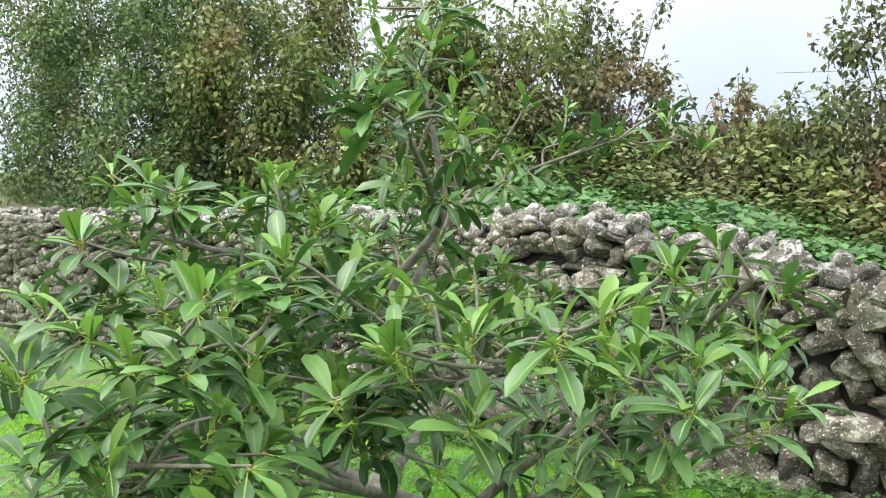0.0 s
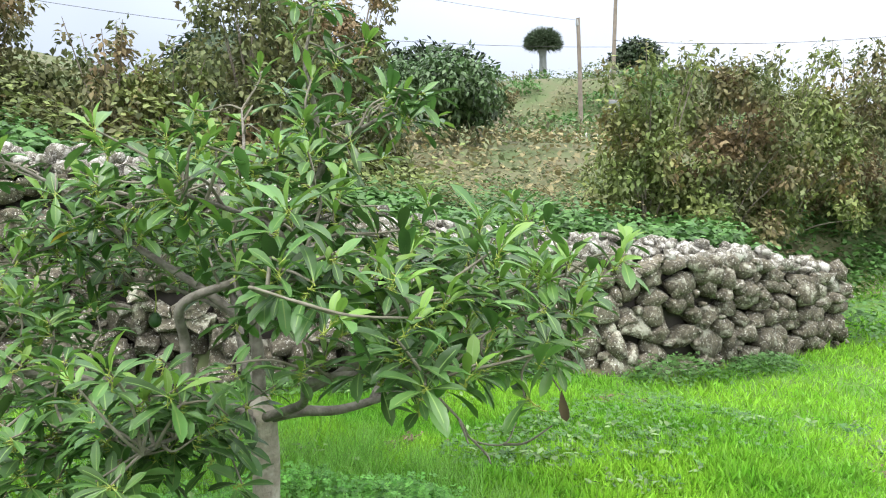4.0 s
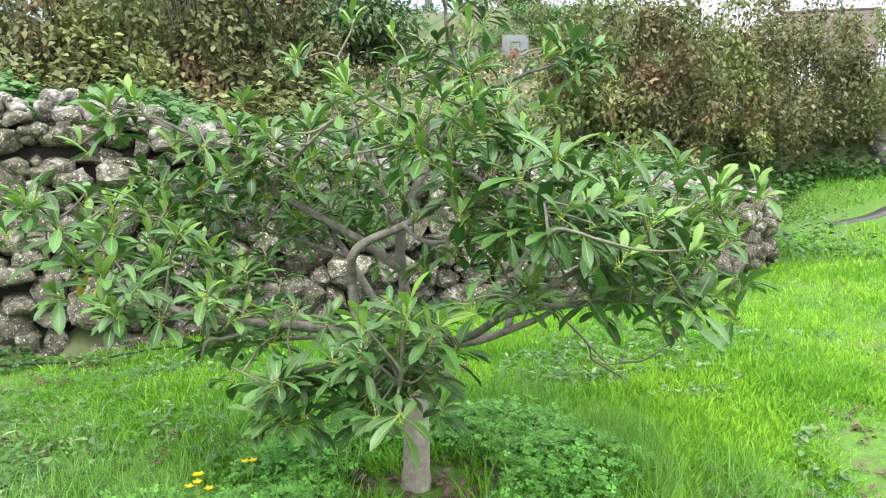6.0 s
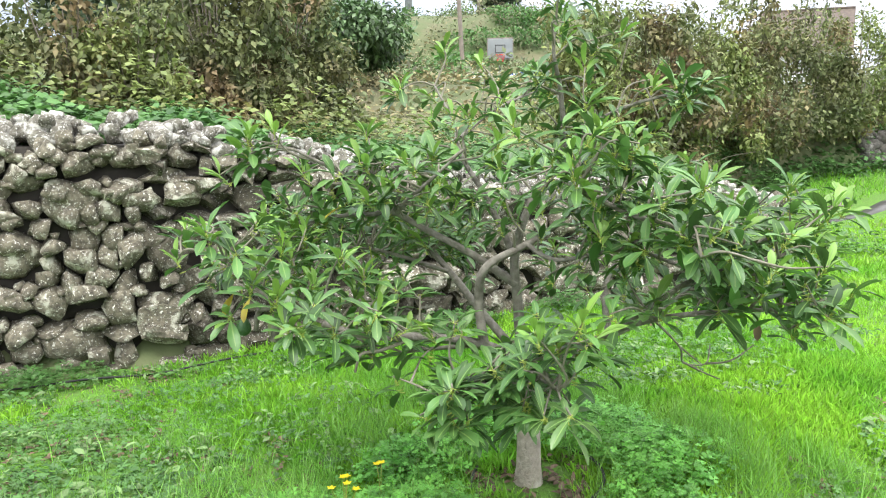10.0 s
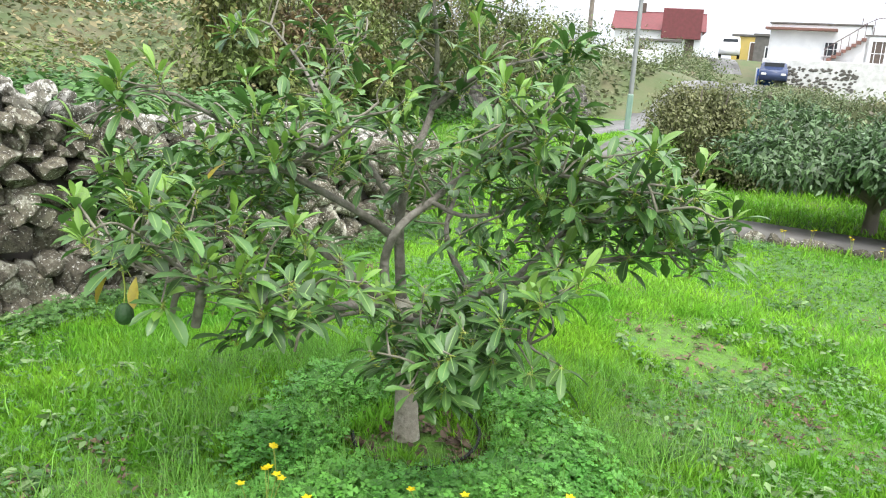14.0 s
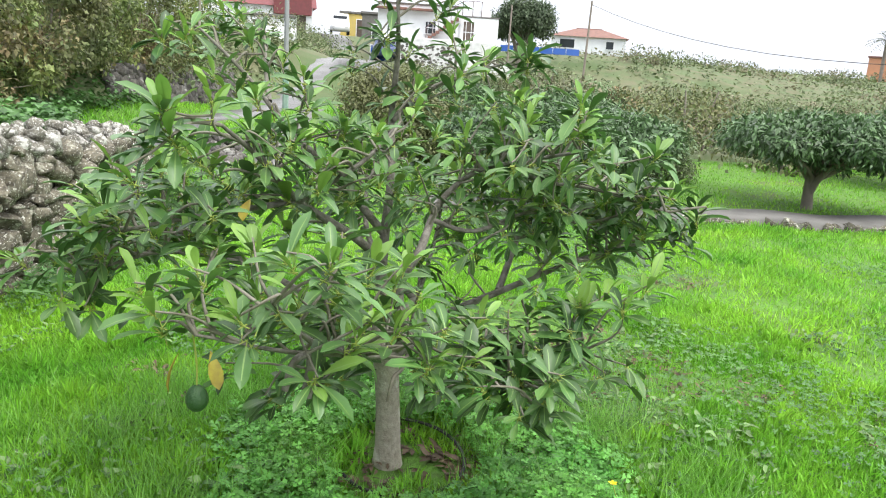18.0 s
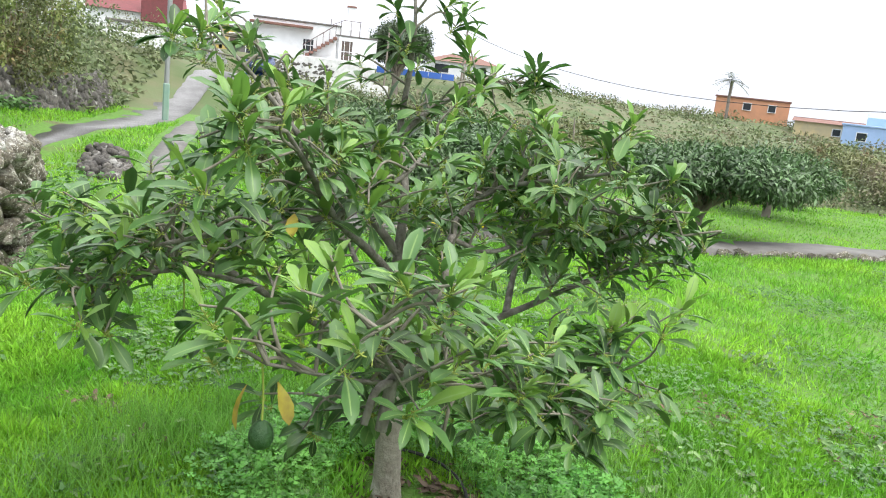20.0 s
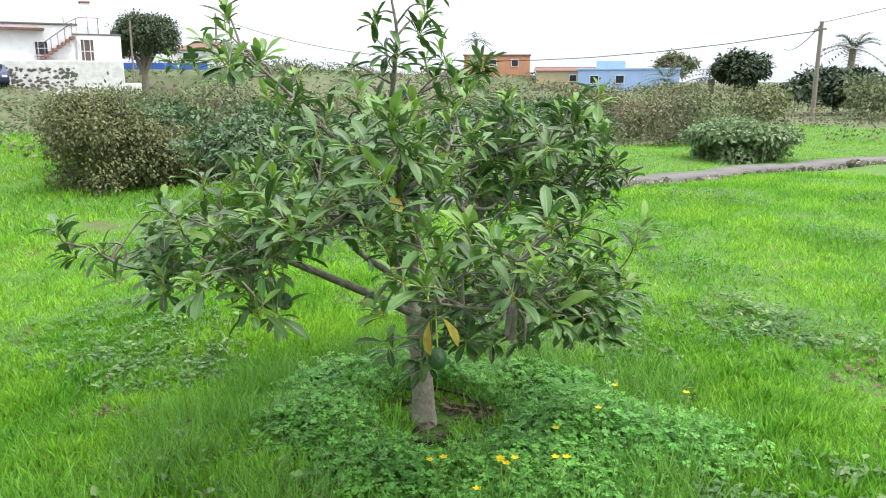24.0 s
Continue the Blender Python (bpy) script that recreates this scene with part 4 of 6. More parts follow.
# bare earth round the trunk
bm = bmesh.new()
bmesh.ops.create_circle(bm, cap_ends=True, radius=1, segments=40)
bmesh.ops.subdivide_edges(bm, edges=bm.edges[:], cuts=3, use_grid_fill=True)
for v in bm.verts:
    a = math.atan2(v.co.y, v.co.x)
    k = 0.34 + 0.07 * math.sin(3 * a + 1) + 0.04 * math.sin(7 * a)
    u = v.co.length
    x, y = v.co.x * k, v.co.y * k - 0.05
    v.co = (x, y, gz1(x, y) + 0.035 + 0.02 * noise.noise(Vector((11 * x, 11 * y, 0))) - 0.05 * u ** 8)
tagged(part("bare_earth", bm, "earth", None, "", True), "ring of bare dark brown earth round the trunk", "soil", kind="structure")


# drip hose round the trunk and another along the foot of the wall
def hose(name, pts, label):
    c = bend(pts, 8)
    z = gz(c[:, 0], c[:, 1]) + 0.045 + 0.012 * np.sin(7 * c[:, 0])
    tagged(tubes(name, [(np.column_stack([c, z]), np.full(len(c), 0.008))], "rubber", sides=6), label, "hose")


hose("drip_hose", [(0.03 + 0.31 * math.cos(a), -0.02 + 0.29 * math.sin(a)) for a in np.linspace(1.9, 6.6, 12)], "thin black drip hose curled round the trunk on the soil")
hose("drip_hose", [(x, float(wall_y(x)) - 0.34 + 0.05 * math.sin(2 * x)) for x in np.linspace(-3.0, 1.2, 9)], "thin black drip hose lying along the foot of the wall")

# worn, thin patch of soil in the meadow
bm = bmesh.new()
bmesh.ops.create_circle(bm, cap_ends=True, radius=1, segments=40)
bmesh.ops.subdivide_edges(bm, edges=bm.edges[:], cuts=3, use_grid_fill=True)
for v in bm.verts:
    a, u = math.atan2(v.co.y, v.co.x), v.co.length
    k = 1 + 0.18 * math.sin(3 * a + 1) + 0.12 * math.sin(5 * a) + 0.08 * math.sin(11 * a)
    p, q = 0.62 * k * v.co.x, 0.34 * k * v.co.y
    x, y = 1.8 + 0.6 * p + 0.8 * q, -1.35 + 0.8 * p - 0.6 * q
    v.co = (x, y, gz1(x, y) + 0.02 + 0.012 * noise.noise(Vector((9 * x, 9 * y, 0))) - 0.05 * u ** 6)
tagged(part("soil_patch", bm, "dry_soil", None, "", True), "worn patch of grey-brown soil in the grass", "soil", kind="structure")


# ---- grass and weeds ----
def field_points(n, xa, xb, ya, yb, r, test=None):
    x, y = r.uniform(xa, xb, n), r.uniform(ya, yb, n)
    k = (wall_y(x) - y) / 1.068 > 0.05
    k &= np.hypot(x, y + 0.05) > (0.19 + 0.06 * np.sin(3 * np.arctan2(y, x) + 1)) * (1 + 0.5 * r.random(n))
    edge = np.interp(y, (-26, -19, -15.3, -11, -8.2, -6.6, -5, -3.05, -1.7, -0.75, 0, 6), (2.2, 3.3, 4.0, 4.8, 5.25, 5.45, 5.7, 6.05, 6.15, 7.4, 9.0, 14))
    k &= x < edge
    if test is not None:
        k &= test(x, y)
    return x[k], y[k]


def lush(x, y):
    """How tall and dense the grass stands."""
    a = 0.5 + 0.5 * np.sin(1.9 * x + 0.7 * y + 0.5) * np.sin(1.3 * y - 0.9 * x)
    b = 0.5 + 0.5 * np.sin(5.1 * x - 2.2 * y) * np.sin(4.3 * y + 1.7 * x)
    dry = 0.8 * np.exp(-(((x + 2.0) / 0.9) ** 2 + ((y - 0.7) / 0.55) ** 2)) + 0.7 * np.exp(-(((x + 1.4) / 0.6) ** 2 + ((y - 2.3) / 0.5) ** 2)) + 1.2 * np.exp(-(((0.6 * (x - 1.8) + 0.8 * (y + 1.35)) / 0.5) ** 2 + ((0.8 * (x - 1.8) - 0.6 * (y + 1.35)) / 0.3) ** 2))
    weedy = np.exp(-(((x + 1.9) / 1.4) ** 2 + ((y - 1.3) / 1.5) ** 2)) + 0.7 * np.exp(-(((x - 0.4) / 1.5) ** 2 + ((y + 2.0) / 0.8) ** 2))
    tuft = np.clip(np.sin(9.7 * x + 2 * np.sin(3 * y)) * np.sin(8.9 * y + 2 * np.sin(2.7 * x)) - 0.35, 0, 1)
    swell = 0.5 + 0.5 * np.sin(2.6 * (0.35 * x + y) + 1.2 * np.sin(0.9 * x + 0.4)) * np.sin(0.8 * x - 0.5 * y + 0.8)
    return np.clip(0.1 + 0.35 * a + 0.25 * b + 0.45 * swell + 0.6 * tuft - 0.95 * dry - 0.6 * weedy, 0.03, 1.4)


def blades(name, n, box, hmin, hmax, width, mat, seed, label, test=None, fade=None):
    r = np.random.default_rng(seed)
    x, y = field_points(n, *box, r, test)
    q = lush(x, y)
    k = r.random(len(x)) < np.clip(0.08 + 1.2 * q, 0, 1)
    if fade:
        k &= r.random(len(x)) < np.clip((fade - np.hypot(x, y) + 0.4 * np.sin(3 * np.arctan2(y, x))) / 1.3, 0, 1)
    x, y, q = x[k], y[k], q[k]
    n = len(x)
    P = np.stack([x, y, gz(x, y) - 0.005], -1)
    lean = r.normal(0, 0.5, (n, 2)) + 0.10 * np.stack([np.sin(2.1 * x + y), np.cos(1.7 * y - x)], -1)
    D = np.stack([lean[:, 0], lean[:, 1], np.ones(n)], -1)
    a = r.uniform(0, 2 * np.pi, n)
    N = np.stack([np.cos(a), np.sin(a), np.zeros(n)], -1)
    L = (hmin + (hmax - hmin) * q) * r.uniform(0.45, 1.25, n)
    return tagged(scatter(name, SLIM_V, SLIM_F, P, D, N, L, np.full(n, width) * r.uniform(0.7, 1.3, n), mat), label, "grass", kind="stuff")


blades("grass", 430000, (-3.4, 3.6, -3.0, 4.4), 0.022, 0.105, 0.0042, "grass", 61, "lush bright green meadow grass", fade=3.9)
blades("meadow_grass", 330000, (-5, 8, -13, 6), 0.025, 0.10, 0.007, "grass", 62, "lush bright green grass farther off", lambda x, y: (np.hypot(x, y) > 2.7 + 0.3 * np.sin(5 * x + 3 * y)) & (x > -4.2 - 0.25 * y))
def long_grass(name, n, seed, label):
    """Long arching blades standing above the low growth on the open side of the trunk."""
    r = np.random.default_rng(seed)
    x, y = field_points(n, -2.4, 1.2, -1.6, 2.2, r)
    d = np.hypot(x, y)
    clump = np.sin(6.1 * x + 1.5 * np.sin(4 * y)) * np.sin(5.3 * y + 1.5 * np.sin(3.1 * x))
    k = (d > 0.28) & (r.random(len(x)) < np.exp(-((d - 0.95) / 0.75) ** 2) * np.clip(0.35 + 0.8 * clump, 0.04, 1))
    x, y = x[k], y[k]
    n = len(x)
    a = r.uniform(0, 2 * np.pi, n)
    D = np.stack([r.normal(0, 0.38, n), r.normal(0, 0.38, n), np.ones(n)], -1)
    N = np.stack([np.cos(a), np.sin(a), np.zeros(n)], -1)
    tagged(scatter(name, BLADE_V, BLADE_F, np.stack([x, y, gz(x, y) - 0.005], -1), D, N, r.uniform(0.10, 0.25, n), r.uniform(0.003, 0.005, n), "long_grass"), label, "grass", kind="stuff")


long_grass("long_grass", 60000, 66, "long fine arching grass among the weeds round the trunk")


def off_paths(x, y):
    lane = np.interp(x, (8.6, 10.8, 12.6, 15, 17.6, 21, 27), (3.3, 2.75, 2.3, 1.7, 0.75, -0.1, -1.6))
    walk_y = np.interp(x, (7.8, 8.8, 9.8, 10.6, 12.0, 15.2, 18, 21.5), (-1.45, -0.75, -0.2, 0.12, 0.1, -0.45, -0.95, -1.6))
    bank = np.interp(x, (4.8, 7.4, 8.4, 14, 21.6, 26), (1.7, 1.75, 3.9, 4.2, 1.0, 0.4))
    return (y < bank) & (np.abs(y - lane) > np.interp(x, (8, 11, 15, 21), (0.3, 0.38, 0.65, 1.0))) & ((np.abs(y - walk_y) > 0.42) | (x < 10.4))


def verge(name, n, box, h, width, seed, label, test):
    r = np.random.default_rng(seed)
    x, y = r.uniform(box[0], box[1], n), r.uniform(box[2], box[3], n)
    k = test(x, y)
    x, y = x[k], y[k]
    n = len(x)
    D = np.stack([r.normal(0, 0.45, n), r.normal(0, 0.45, n), np.ones(n)], -1)
    a = r.uniform(0, 2 * np.pi, n)
    N = np.stack([np.cos(a), np.sin(a), np.zeros(n)], -1)
    L = h * r.uniform(0.5, 1.3, n) * (0.5 + 0.6 * lush(x, y))
    tagged(scatter(name, SLIM_V, SLIM_F, np.stack([x, y, gz(x, y) - 0.01], -1), D, N, L, width * r.uniform(0.7, 1.3, n), "grass"), label, "grass", kind="stuff")


verge("verge_grass", 40000, (7.0, 24, -5, 4.3), 0.13, 0.016, 64, "green grass between the footpath and the lane", lambda x, y: off_paths(x, y) & (x > np.interp(y, (-3.8, -2.2, -0.75, 0, 2), (6.9, 7.2, 8.2, 7.0, 7.0))))
verge("lawn_grass", 62000, (3.2, 12, -28, -1.0), 0.07, 0.012, 65, "short green orchard lawn", lambda x, y: x > np.interp(y, (-26, -19, -15.3, -11, -8.2, -6.6, -5, -3.05, -1.7), (3.1, 4.2, 4.9, 5.6, 6.05, 6.25, 6.5, 6.85, 7.0)))
blades("dry_stalks", 16000, (-4, 6, -6, 5), 0.03, 0.09, 0.004, "dry_grass", 63, "dry straw among the grass", lambda x, y: lush(x, y) < 0.35)
blades("patch_grass", 9000, (0.9, 2.7, -2.2, -0.6), 0.05, 0.09, 0.0045, "grass", 67, "thin grass growing through the worn soil", lambda x, y: (np.sin(13 * x + 3 * y) * np.sin(11 * y - 2 * x) > 0.1))


def clover_patch(name, spots, n, seed, label, size=0.026, mat="clover"):
    r = np.random.default_rng(seed)
    w = np.array([s[2] * s[3] for s in spots])
    pick = r.choice(len(spots), n, p=w / w.sum())
    S = np.array(spots)[pick]
    a, rr = r.uniform(0, 2 * np.pi, n), np.sqrt(r.random(n))
    rr = rr * (1 + 0.22 * np.sin(3 * a + S[:, 0] * 9) + 0.12 * np.sin(7 * a + S[:, 1] * 5))
    x, y = S[:, 0] + S[:, 2] * rr * np.cos(a) + r.normal(0, 0.05, n), S[:, 1] + S[:, 3] * rr * np.sin(a) + r.normal(0, 0.05, n)
    k = ((wall_y(x) - y) / 1.068 > 0.08) & (np.hypot(x, y + 0.05) > 0.33)
    x, y, rr, S = x[k], y[k], rr[k], S[k]
    n = len(x)
    hump = np.clip(1 - rr ** 2, 0, 1) * S[:, 4] * r.uniform(0.2, 1.15, n) + 0.05 * r.random(n) + 0.01
    P = np.stack([x, y, gz(x, y) + hump], -1)
    a = r.uniform(0, 2 * np.pi, n)
    D = np.stack([np.cos(a), np.sin(a), r.normal(0, 0.25, n)], -1)
    N = unit(np.stack([r.normal(0, 0.4, n), r.normal(0, 0.4, n), np.ones(n)], -1))
    L = size * r.uniform(0.6, 1.3, n)
    return tagged(scatter(name, TREFOIL_V, TREFOIL_F, P, D, N, L, L, mat), label, "weeds", kind="stuff")


clover_patch("wood_sorrel", [(-0.72, 0.02, 0.45, 0.42, 0.13), (-0.6, -0.5, 0.5, 0.42, 0.14), (-0.95, -0.75, 0.35, 0.3, 0.09), (0.38, -0.30, 0.55, 0.34, 0.13), (0.62, 0.1, 0.4, 0.36, 0.12), (0.3, 0.45, 0.42, 0.32, 0.11), (-0.25, 0.52, 0.32, 0.26, 0.10), (-0.95, 0.42, 0.34, 0.3, 0.08), (-0.1, -0.75, 0.5, 0.25, 0.09)],
             17000, 71, "clover-like wood sorrel growing thick round the trunk", 0.031)
clover_patch("wall_weeds", [(x, float(wall_y(x)) - 0.3, 0.6, 0.22, 0.16 + 0.08 * math.sin(3 * x)) for x in (-2.2, -0.9, 1.3, 2.1, 3.1, 4.4, 5.4)], 7000, 72, "green weeds along the foot of the wall", 0.032, "ivy_leaf")
clover_patch("meadow_clover", [(-1.8, 2.0, 1.2, 1.0, 0.05), (-1.6, 1.0, 0.9, 0.7, 0.05), (-0.6, 2.3, 1.1, 0.6, 0.06), (0.7, -1.2, 0.6, 0.4, 0.05), (2.6, 0.6, 1.2, 0.8, 0.07), (0.5, -2.2, 1.3, 0.7, 0.06), (3.8, -2.6, 1.3, 0.9, 0.08), (5.2, -1.6, 0.7, 1.2, 0.12), (-0.6, -2.9, 0.55, 0.4, 0.07), (0.9, -3.9, 0.7, 0.5, 0.08), (-0.9, -4.6, 0.6, 0.5, 0.08), (2.6, -5.2, 0.8, 0.5, 0.09), (0.6, -6.4, 0.8, 0.5, 0.09), (3.2, -8.0, 0.9, 0.6, 0.1), (1.2, -9.6, 0.9, 0.6, 0.1)],
             16000, 73, "low clover and small weeds in the meadow", 0.027, "ivy_leaf")

# broad-leaved weeds, dead leaves and soil crumbs in the grass
def small_leaves(name, n, box, size, mat, seed, label, keep, lift=0.05, category="weeds", flat=0.35):
    r = np.random.default_rng(seed)
    c = max(1, n // 7)
    cx, cy = r.uniform(box[0], box[1], c), r.uniform(box[2], box[3], c)
    x = np.repeat(cx, 7) + r.normal(0, 0.022, 7 * c)
    y = np.repeat(cy, 7) + r.normal(0, 0.022, 7 * c)
    k = keep(x, y) & ((wall_y(x) - y) / 1.068 > 0.05)
    x, y = x[k], y[k]
    n = len(x)
    a = r.uniform(0, 2 * np.pi, n)
    D = np.stack([np.cos(a), np.sin(a), r.normal(0.15, 0.3, n)], -1)
    N = unit(np.stack([r.normal(0, flat, n), r.normal(0, flat, n), np.ones(n)], -1))
    L = size * r.uniform(0.5, 1.4, n)
    return tagged(scatter(name, LEAF_V, LEAF_F, np.stack([x, y, gz(x, y) + lift * r.random(n) + 0.004], -1), D, N, L, L * r.uniform(0.35, 0.7, n), mat), label, category, kind="stuff")


worn = lambda x, y: ((0.6 * (x - 1.8) + 0.8 * (y + 1.35)) / 0.6) ** 2 + ((0.8 * (x - 1.8) - 0.6 * (y + 1.35)) / 0.33) ** 2
weed_zone = lambda x, y: (np.hypot(x, y + 0.05) > 0.4) & (worn(x, y) > 0.8) & (np.hypot(x - 0.3, y) < 3.2 + 0.7 * np.sin(7 * x + 2 * y) * np.sin(5 * y - x)) & (np.sin(2.1 * x + 1.3 * y) * np.sin(1.7 * y - 1.1 * x) + 0.6 * np.exp(-(((x + 1.9) / 1.6) ** 2 + ((y - 0.9) / 1.8) ** 2)) > 0.12)
small_leaves("meadow_weeds", 36000, (-3.4, 4.2, -3.4, 4.6), 0.042, "ivy_leaf", 76, "low broad-leaved weeds between the grass", weed_zone, 0.07)
small_leaves("pale_weeds", 14000, (-3.4, 4.2, -3.4, 4.6), 0.05, "pale_weed", 77, "pale grey-green weeds between the grass", weed_zone, 0.08)
small_leaves("dead_leaves", 700, (-0.45, 0.45, -0.5, 0.4), 0.05, "dead_leaf", 78, "dead brown leaves on the bare earth", lambda x, y: (np.hypot(x, y + 0.05) < 0.34) & (np.hypot(x, y) > 0.08), 0.03, "leaf litter")
small_leaves("meadow_litter", 16000, (-3.2, 3.4, -3.2, 3.6), 0.035, "dead_leaf", 79, "brown dead stalks and leaves in thin grass", lambda x, y: lush(x, y) < 0.42, 0.03, "leaf litter")

# yellow sorrel flowers
def flower(p, lean):
    fl = new("yellow_flower")
    fl.location = (p[0], p[1], gz1(p[0], p[1]))
    tagged(fl, "yellow wood sorrel flowers on thin stems", "flower", "yellow flowers by the trunk")
    r = random.Random(int(p[0] * 1000 + p[1] * 77))
    for s in range(p[3]):
        top = Vector((lean[0] + r.uniform(-0.045, 0.045), lean[1] + r.uniform(-0.045, 0.045), p[2] * 0.8 + r.uniform(-0.03, 0.03)))
        tubes("stem", [(bend([(0, 0, 0), (top.x * 0.4, top.y * 0.4, top.z * 0.6), tuple(top)], 4), np.full(8, 0.0018))], "green_shoot", fl, sides=4)
        k = 5
        a = np.arange(k) * 2 * np.pi / k + r.random()
        D = np.stack([np.cos(a), np.sin(a), np.full(k, 0.65)], -1)
        N = np.stack([-0.6 * np.cos(a), -0.6 * np.sin(a), np.ones(k)], -1)
        scatter("petals", LEAF_V, LEAF_F, np.tile(np.array(top), (k, 1)), D, N, np.full(k, 0.022), np.full(k, 0.018), "petal", fl)


for p, lean in (((-0.81, 0.31, 0.28, 4), (0, 0)), ((-0.54, 0.40, 0.25, 2), (0.02, 0)), ((-0.92, 0.12, 0.28, 2), (0, 0)), ((-0.74, 0.42, 0.22, 1), (0, 0)), ((-0.72, -0.42, 0.24, 1), (0, 0)), ((-0.62, -0.22, 0.24, 1), (0, 0)),
                ((-0.55, -0.80, 0.22, 1), (0, 0)), ((-0.80, -1.0, 0.2, 1), (0, 0)), ((5.6, -2.5, 0.3, 3), (0, 0)), ((5.7, -3.2, 0.28, 3), (0, 0)), ((5.5, -2.0, 0.28, 2), (0, 0)), ((5.3, -3.4, 0.25, 2), (0, 0)), ((5.8, -2.8, 0.3, 2), (0, 0))):
    flower(p, lean)


# ---- orchard and bushes beyond the path ----
for i, (x, y, h, s, n, cf) in enumerate(((7.4, -3.8, 1.42, 1.65, 22000, 0.18), (6.9, -7.6, 1.55, 1.5, 20000, 0.18), (11.0, -5.2, 1.45, 1.5, 12000, 0.02), (9.2, -11.4, 1.5, 1.3, 9000, 0.1), (12.4, -3.0, 1.6, 1.5, 9000, 0.03))):
    leafy_tree("orchard_tree", (x, y), h, s, n, 0.115, "orchard_leaf", 120 + i, "low dark green orchard tree with a rounded crown on the lawn", "tree", trunk_r=0.10, crown_from=cf + 0.1, group="orchard trees", count=22, shell=0.3, slim=(0.35, 0.5), template="simple")
for i, (x, y, h, s, n, mat) in enumerate(((10.8, -1.9, 1.85, 0.95, 9000, "olive_leaf"), (11.1, -3.0, 1.3, 1.05, 6000, "olive_leaf"), (10.7, -4.3, 1.25, 1.0, 6000, "hazed_bush_leaf"), (9.8, -6.4, 1.2, 1.0, 6000, "hazed_bush_leaf"), (15.5, -3.6, 1.6, 1.5, 7000, "hazed_bush_leaf"), (18.5, -5.4, 1.6, 1.8, 7000, "hazed_bush_leaf"), (6.7, -15.0, 1.05, 1.3, 9000, "fig_leaf"))):
    leafy_tree("bush", (x, y), h, s, n * 2, 0.12 if mat == "fig_leaf" else 0.07, mat, 140 + i, "rounded green bush beside the footpath", "bush", trunk_r=0.04, crown_from=0.0, count=16, stems=3, template="simple", shell=0.3)

vb = random.Random(77)
for i in range(30):
    d, a = vb.uniform(15, 40), math.radians(vb.uniform(-74, -12))
    x, y = d * math.cos(a), d * math.sin(a)
    if y > -0.105 * x - 4.2 or x < 8.4:
        continue
    h = vb.uniform(0.9, 1.7) + 0.012 * d
    leafy_tree("bush", (x, y), h, h * vb.uniform(0.75, 1.15), 2600, 0.06 + 0.0032 * d, vb.choice(("olive_leaf", "hazed_bush_leaf", "orchard_leaf", "hedge_leaf_brown", "fig_leaf")), 200 + i, "rounded bush among the scrub on the valley slope", "bush", trunk_r=0.05, crown_from=0.0, count=12, stems=2, template="simple", shell=0.35, group="bushes on the valley slope")

# scrub over the valley and the hillside
def scrub_field(name, spots, n, size, mat, seed, label, low=False):
    r = np.random.default_rng(seed)
    lumps = []
    for x, y, rad, h in spots:
        z = gz1(x, y)
        if low:
            h = max(0.25, min(h, 1.5 - 0.017 * math.hypot(x, y) - z))
        lumps.append((np.array([x, y, z + h * 0.25]), np.array([rad, rad, h * 0.75])))
    return tagged(leaf_mass(name, n, lumps, size, mat, None, seed, template="simple"), label, "scrub", kind="stuff")


sr2 = random.Random(5)
def spread_spots(count, box, rad, h, keep):
    out = []
    while len(out) < count:
        x, y = sr2.uniform(box[0], box[1]), sr2.uniform(box[2], box[3])
        if keep(x, y):
            out.append((x, y, sr2.uniform(*rad), sr2.uniform(*h)))
    return out


lane_y = lambda x: np.interp(x, (7, 17, 21, 36, 54, 76), (3, 0.8, -0.1, -4.2, -7.8, -6.5))
scrub_field("valley_scrub", spread_spots(250, (11, 52, -48, -4), (0.9, 2.3), (0.8, 1.9), lambda x, y: y < lane_y(x) - 3.5 and x + 0.35 * y > 8 and x < 47), 76000, 0.15, "hazed_bush_leaf", 81, "grey-green scrub filling the valley below the houses", True)
scrub_field("far_scrub", spread_spots(120, (15, 105, -110, -28), (1.2, 3.2), (0.5, 1.5), lambda x, y: x * 0.9 - y > 45 and not (50 < x < 66 and -30 < y)), 28000, 0.34, "hazed_bush_leaf", 82, "scrub and hedges in front of the far houses")
scrub_field("meadow_scrub", spread_spots(40, (6, 26, -34, -13), (0.7, 1.8), (0.6, 1.5), lambda x, y: x > 7.2 + 0.1 * (y + 13) and not (x < 9 and y > -20)), 22000, 0.12, "hazed_bush_leaf", 83, "mixed bushes behind the footpath", True)
scrub_field("hill_scrub", spread_spots(150, (8, 48, 5, 46), (0.7, 2.0), (0.5, 1.3), lambda x, y: y > 9.5 - 0.1 * x and abs(math.atan2(y, x) - 0.8) < 0.55), 28000, 0.2, "hazed_bush_leaf", 84, "brown and green scrub on the hillside above the wall")
scrub_field("lane_scrub", spread_spots(120, (18, 66, -5, 8), (0.6, 1.8), (0.7, 2.0), lambda x, y: y > lane_y(x) + 1.5), 52000, 0.15, "hazed_bush_leaf", 85, "scrub on the bank above the lane")
scrub_field("green_scrub", spread_spots(60, (15, 45, 12, 36), (0.6, 1.5), (0.3, 0.8), lambda x, y: abs(y - 0.85 * x) < 9), 18000, 0.22, "ivy_leaf", 86, "green plants on the hill slope")
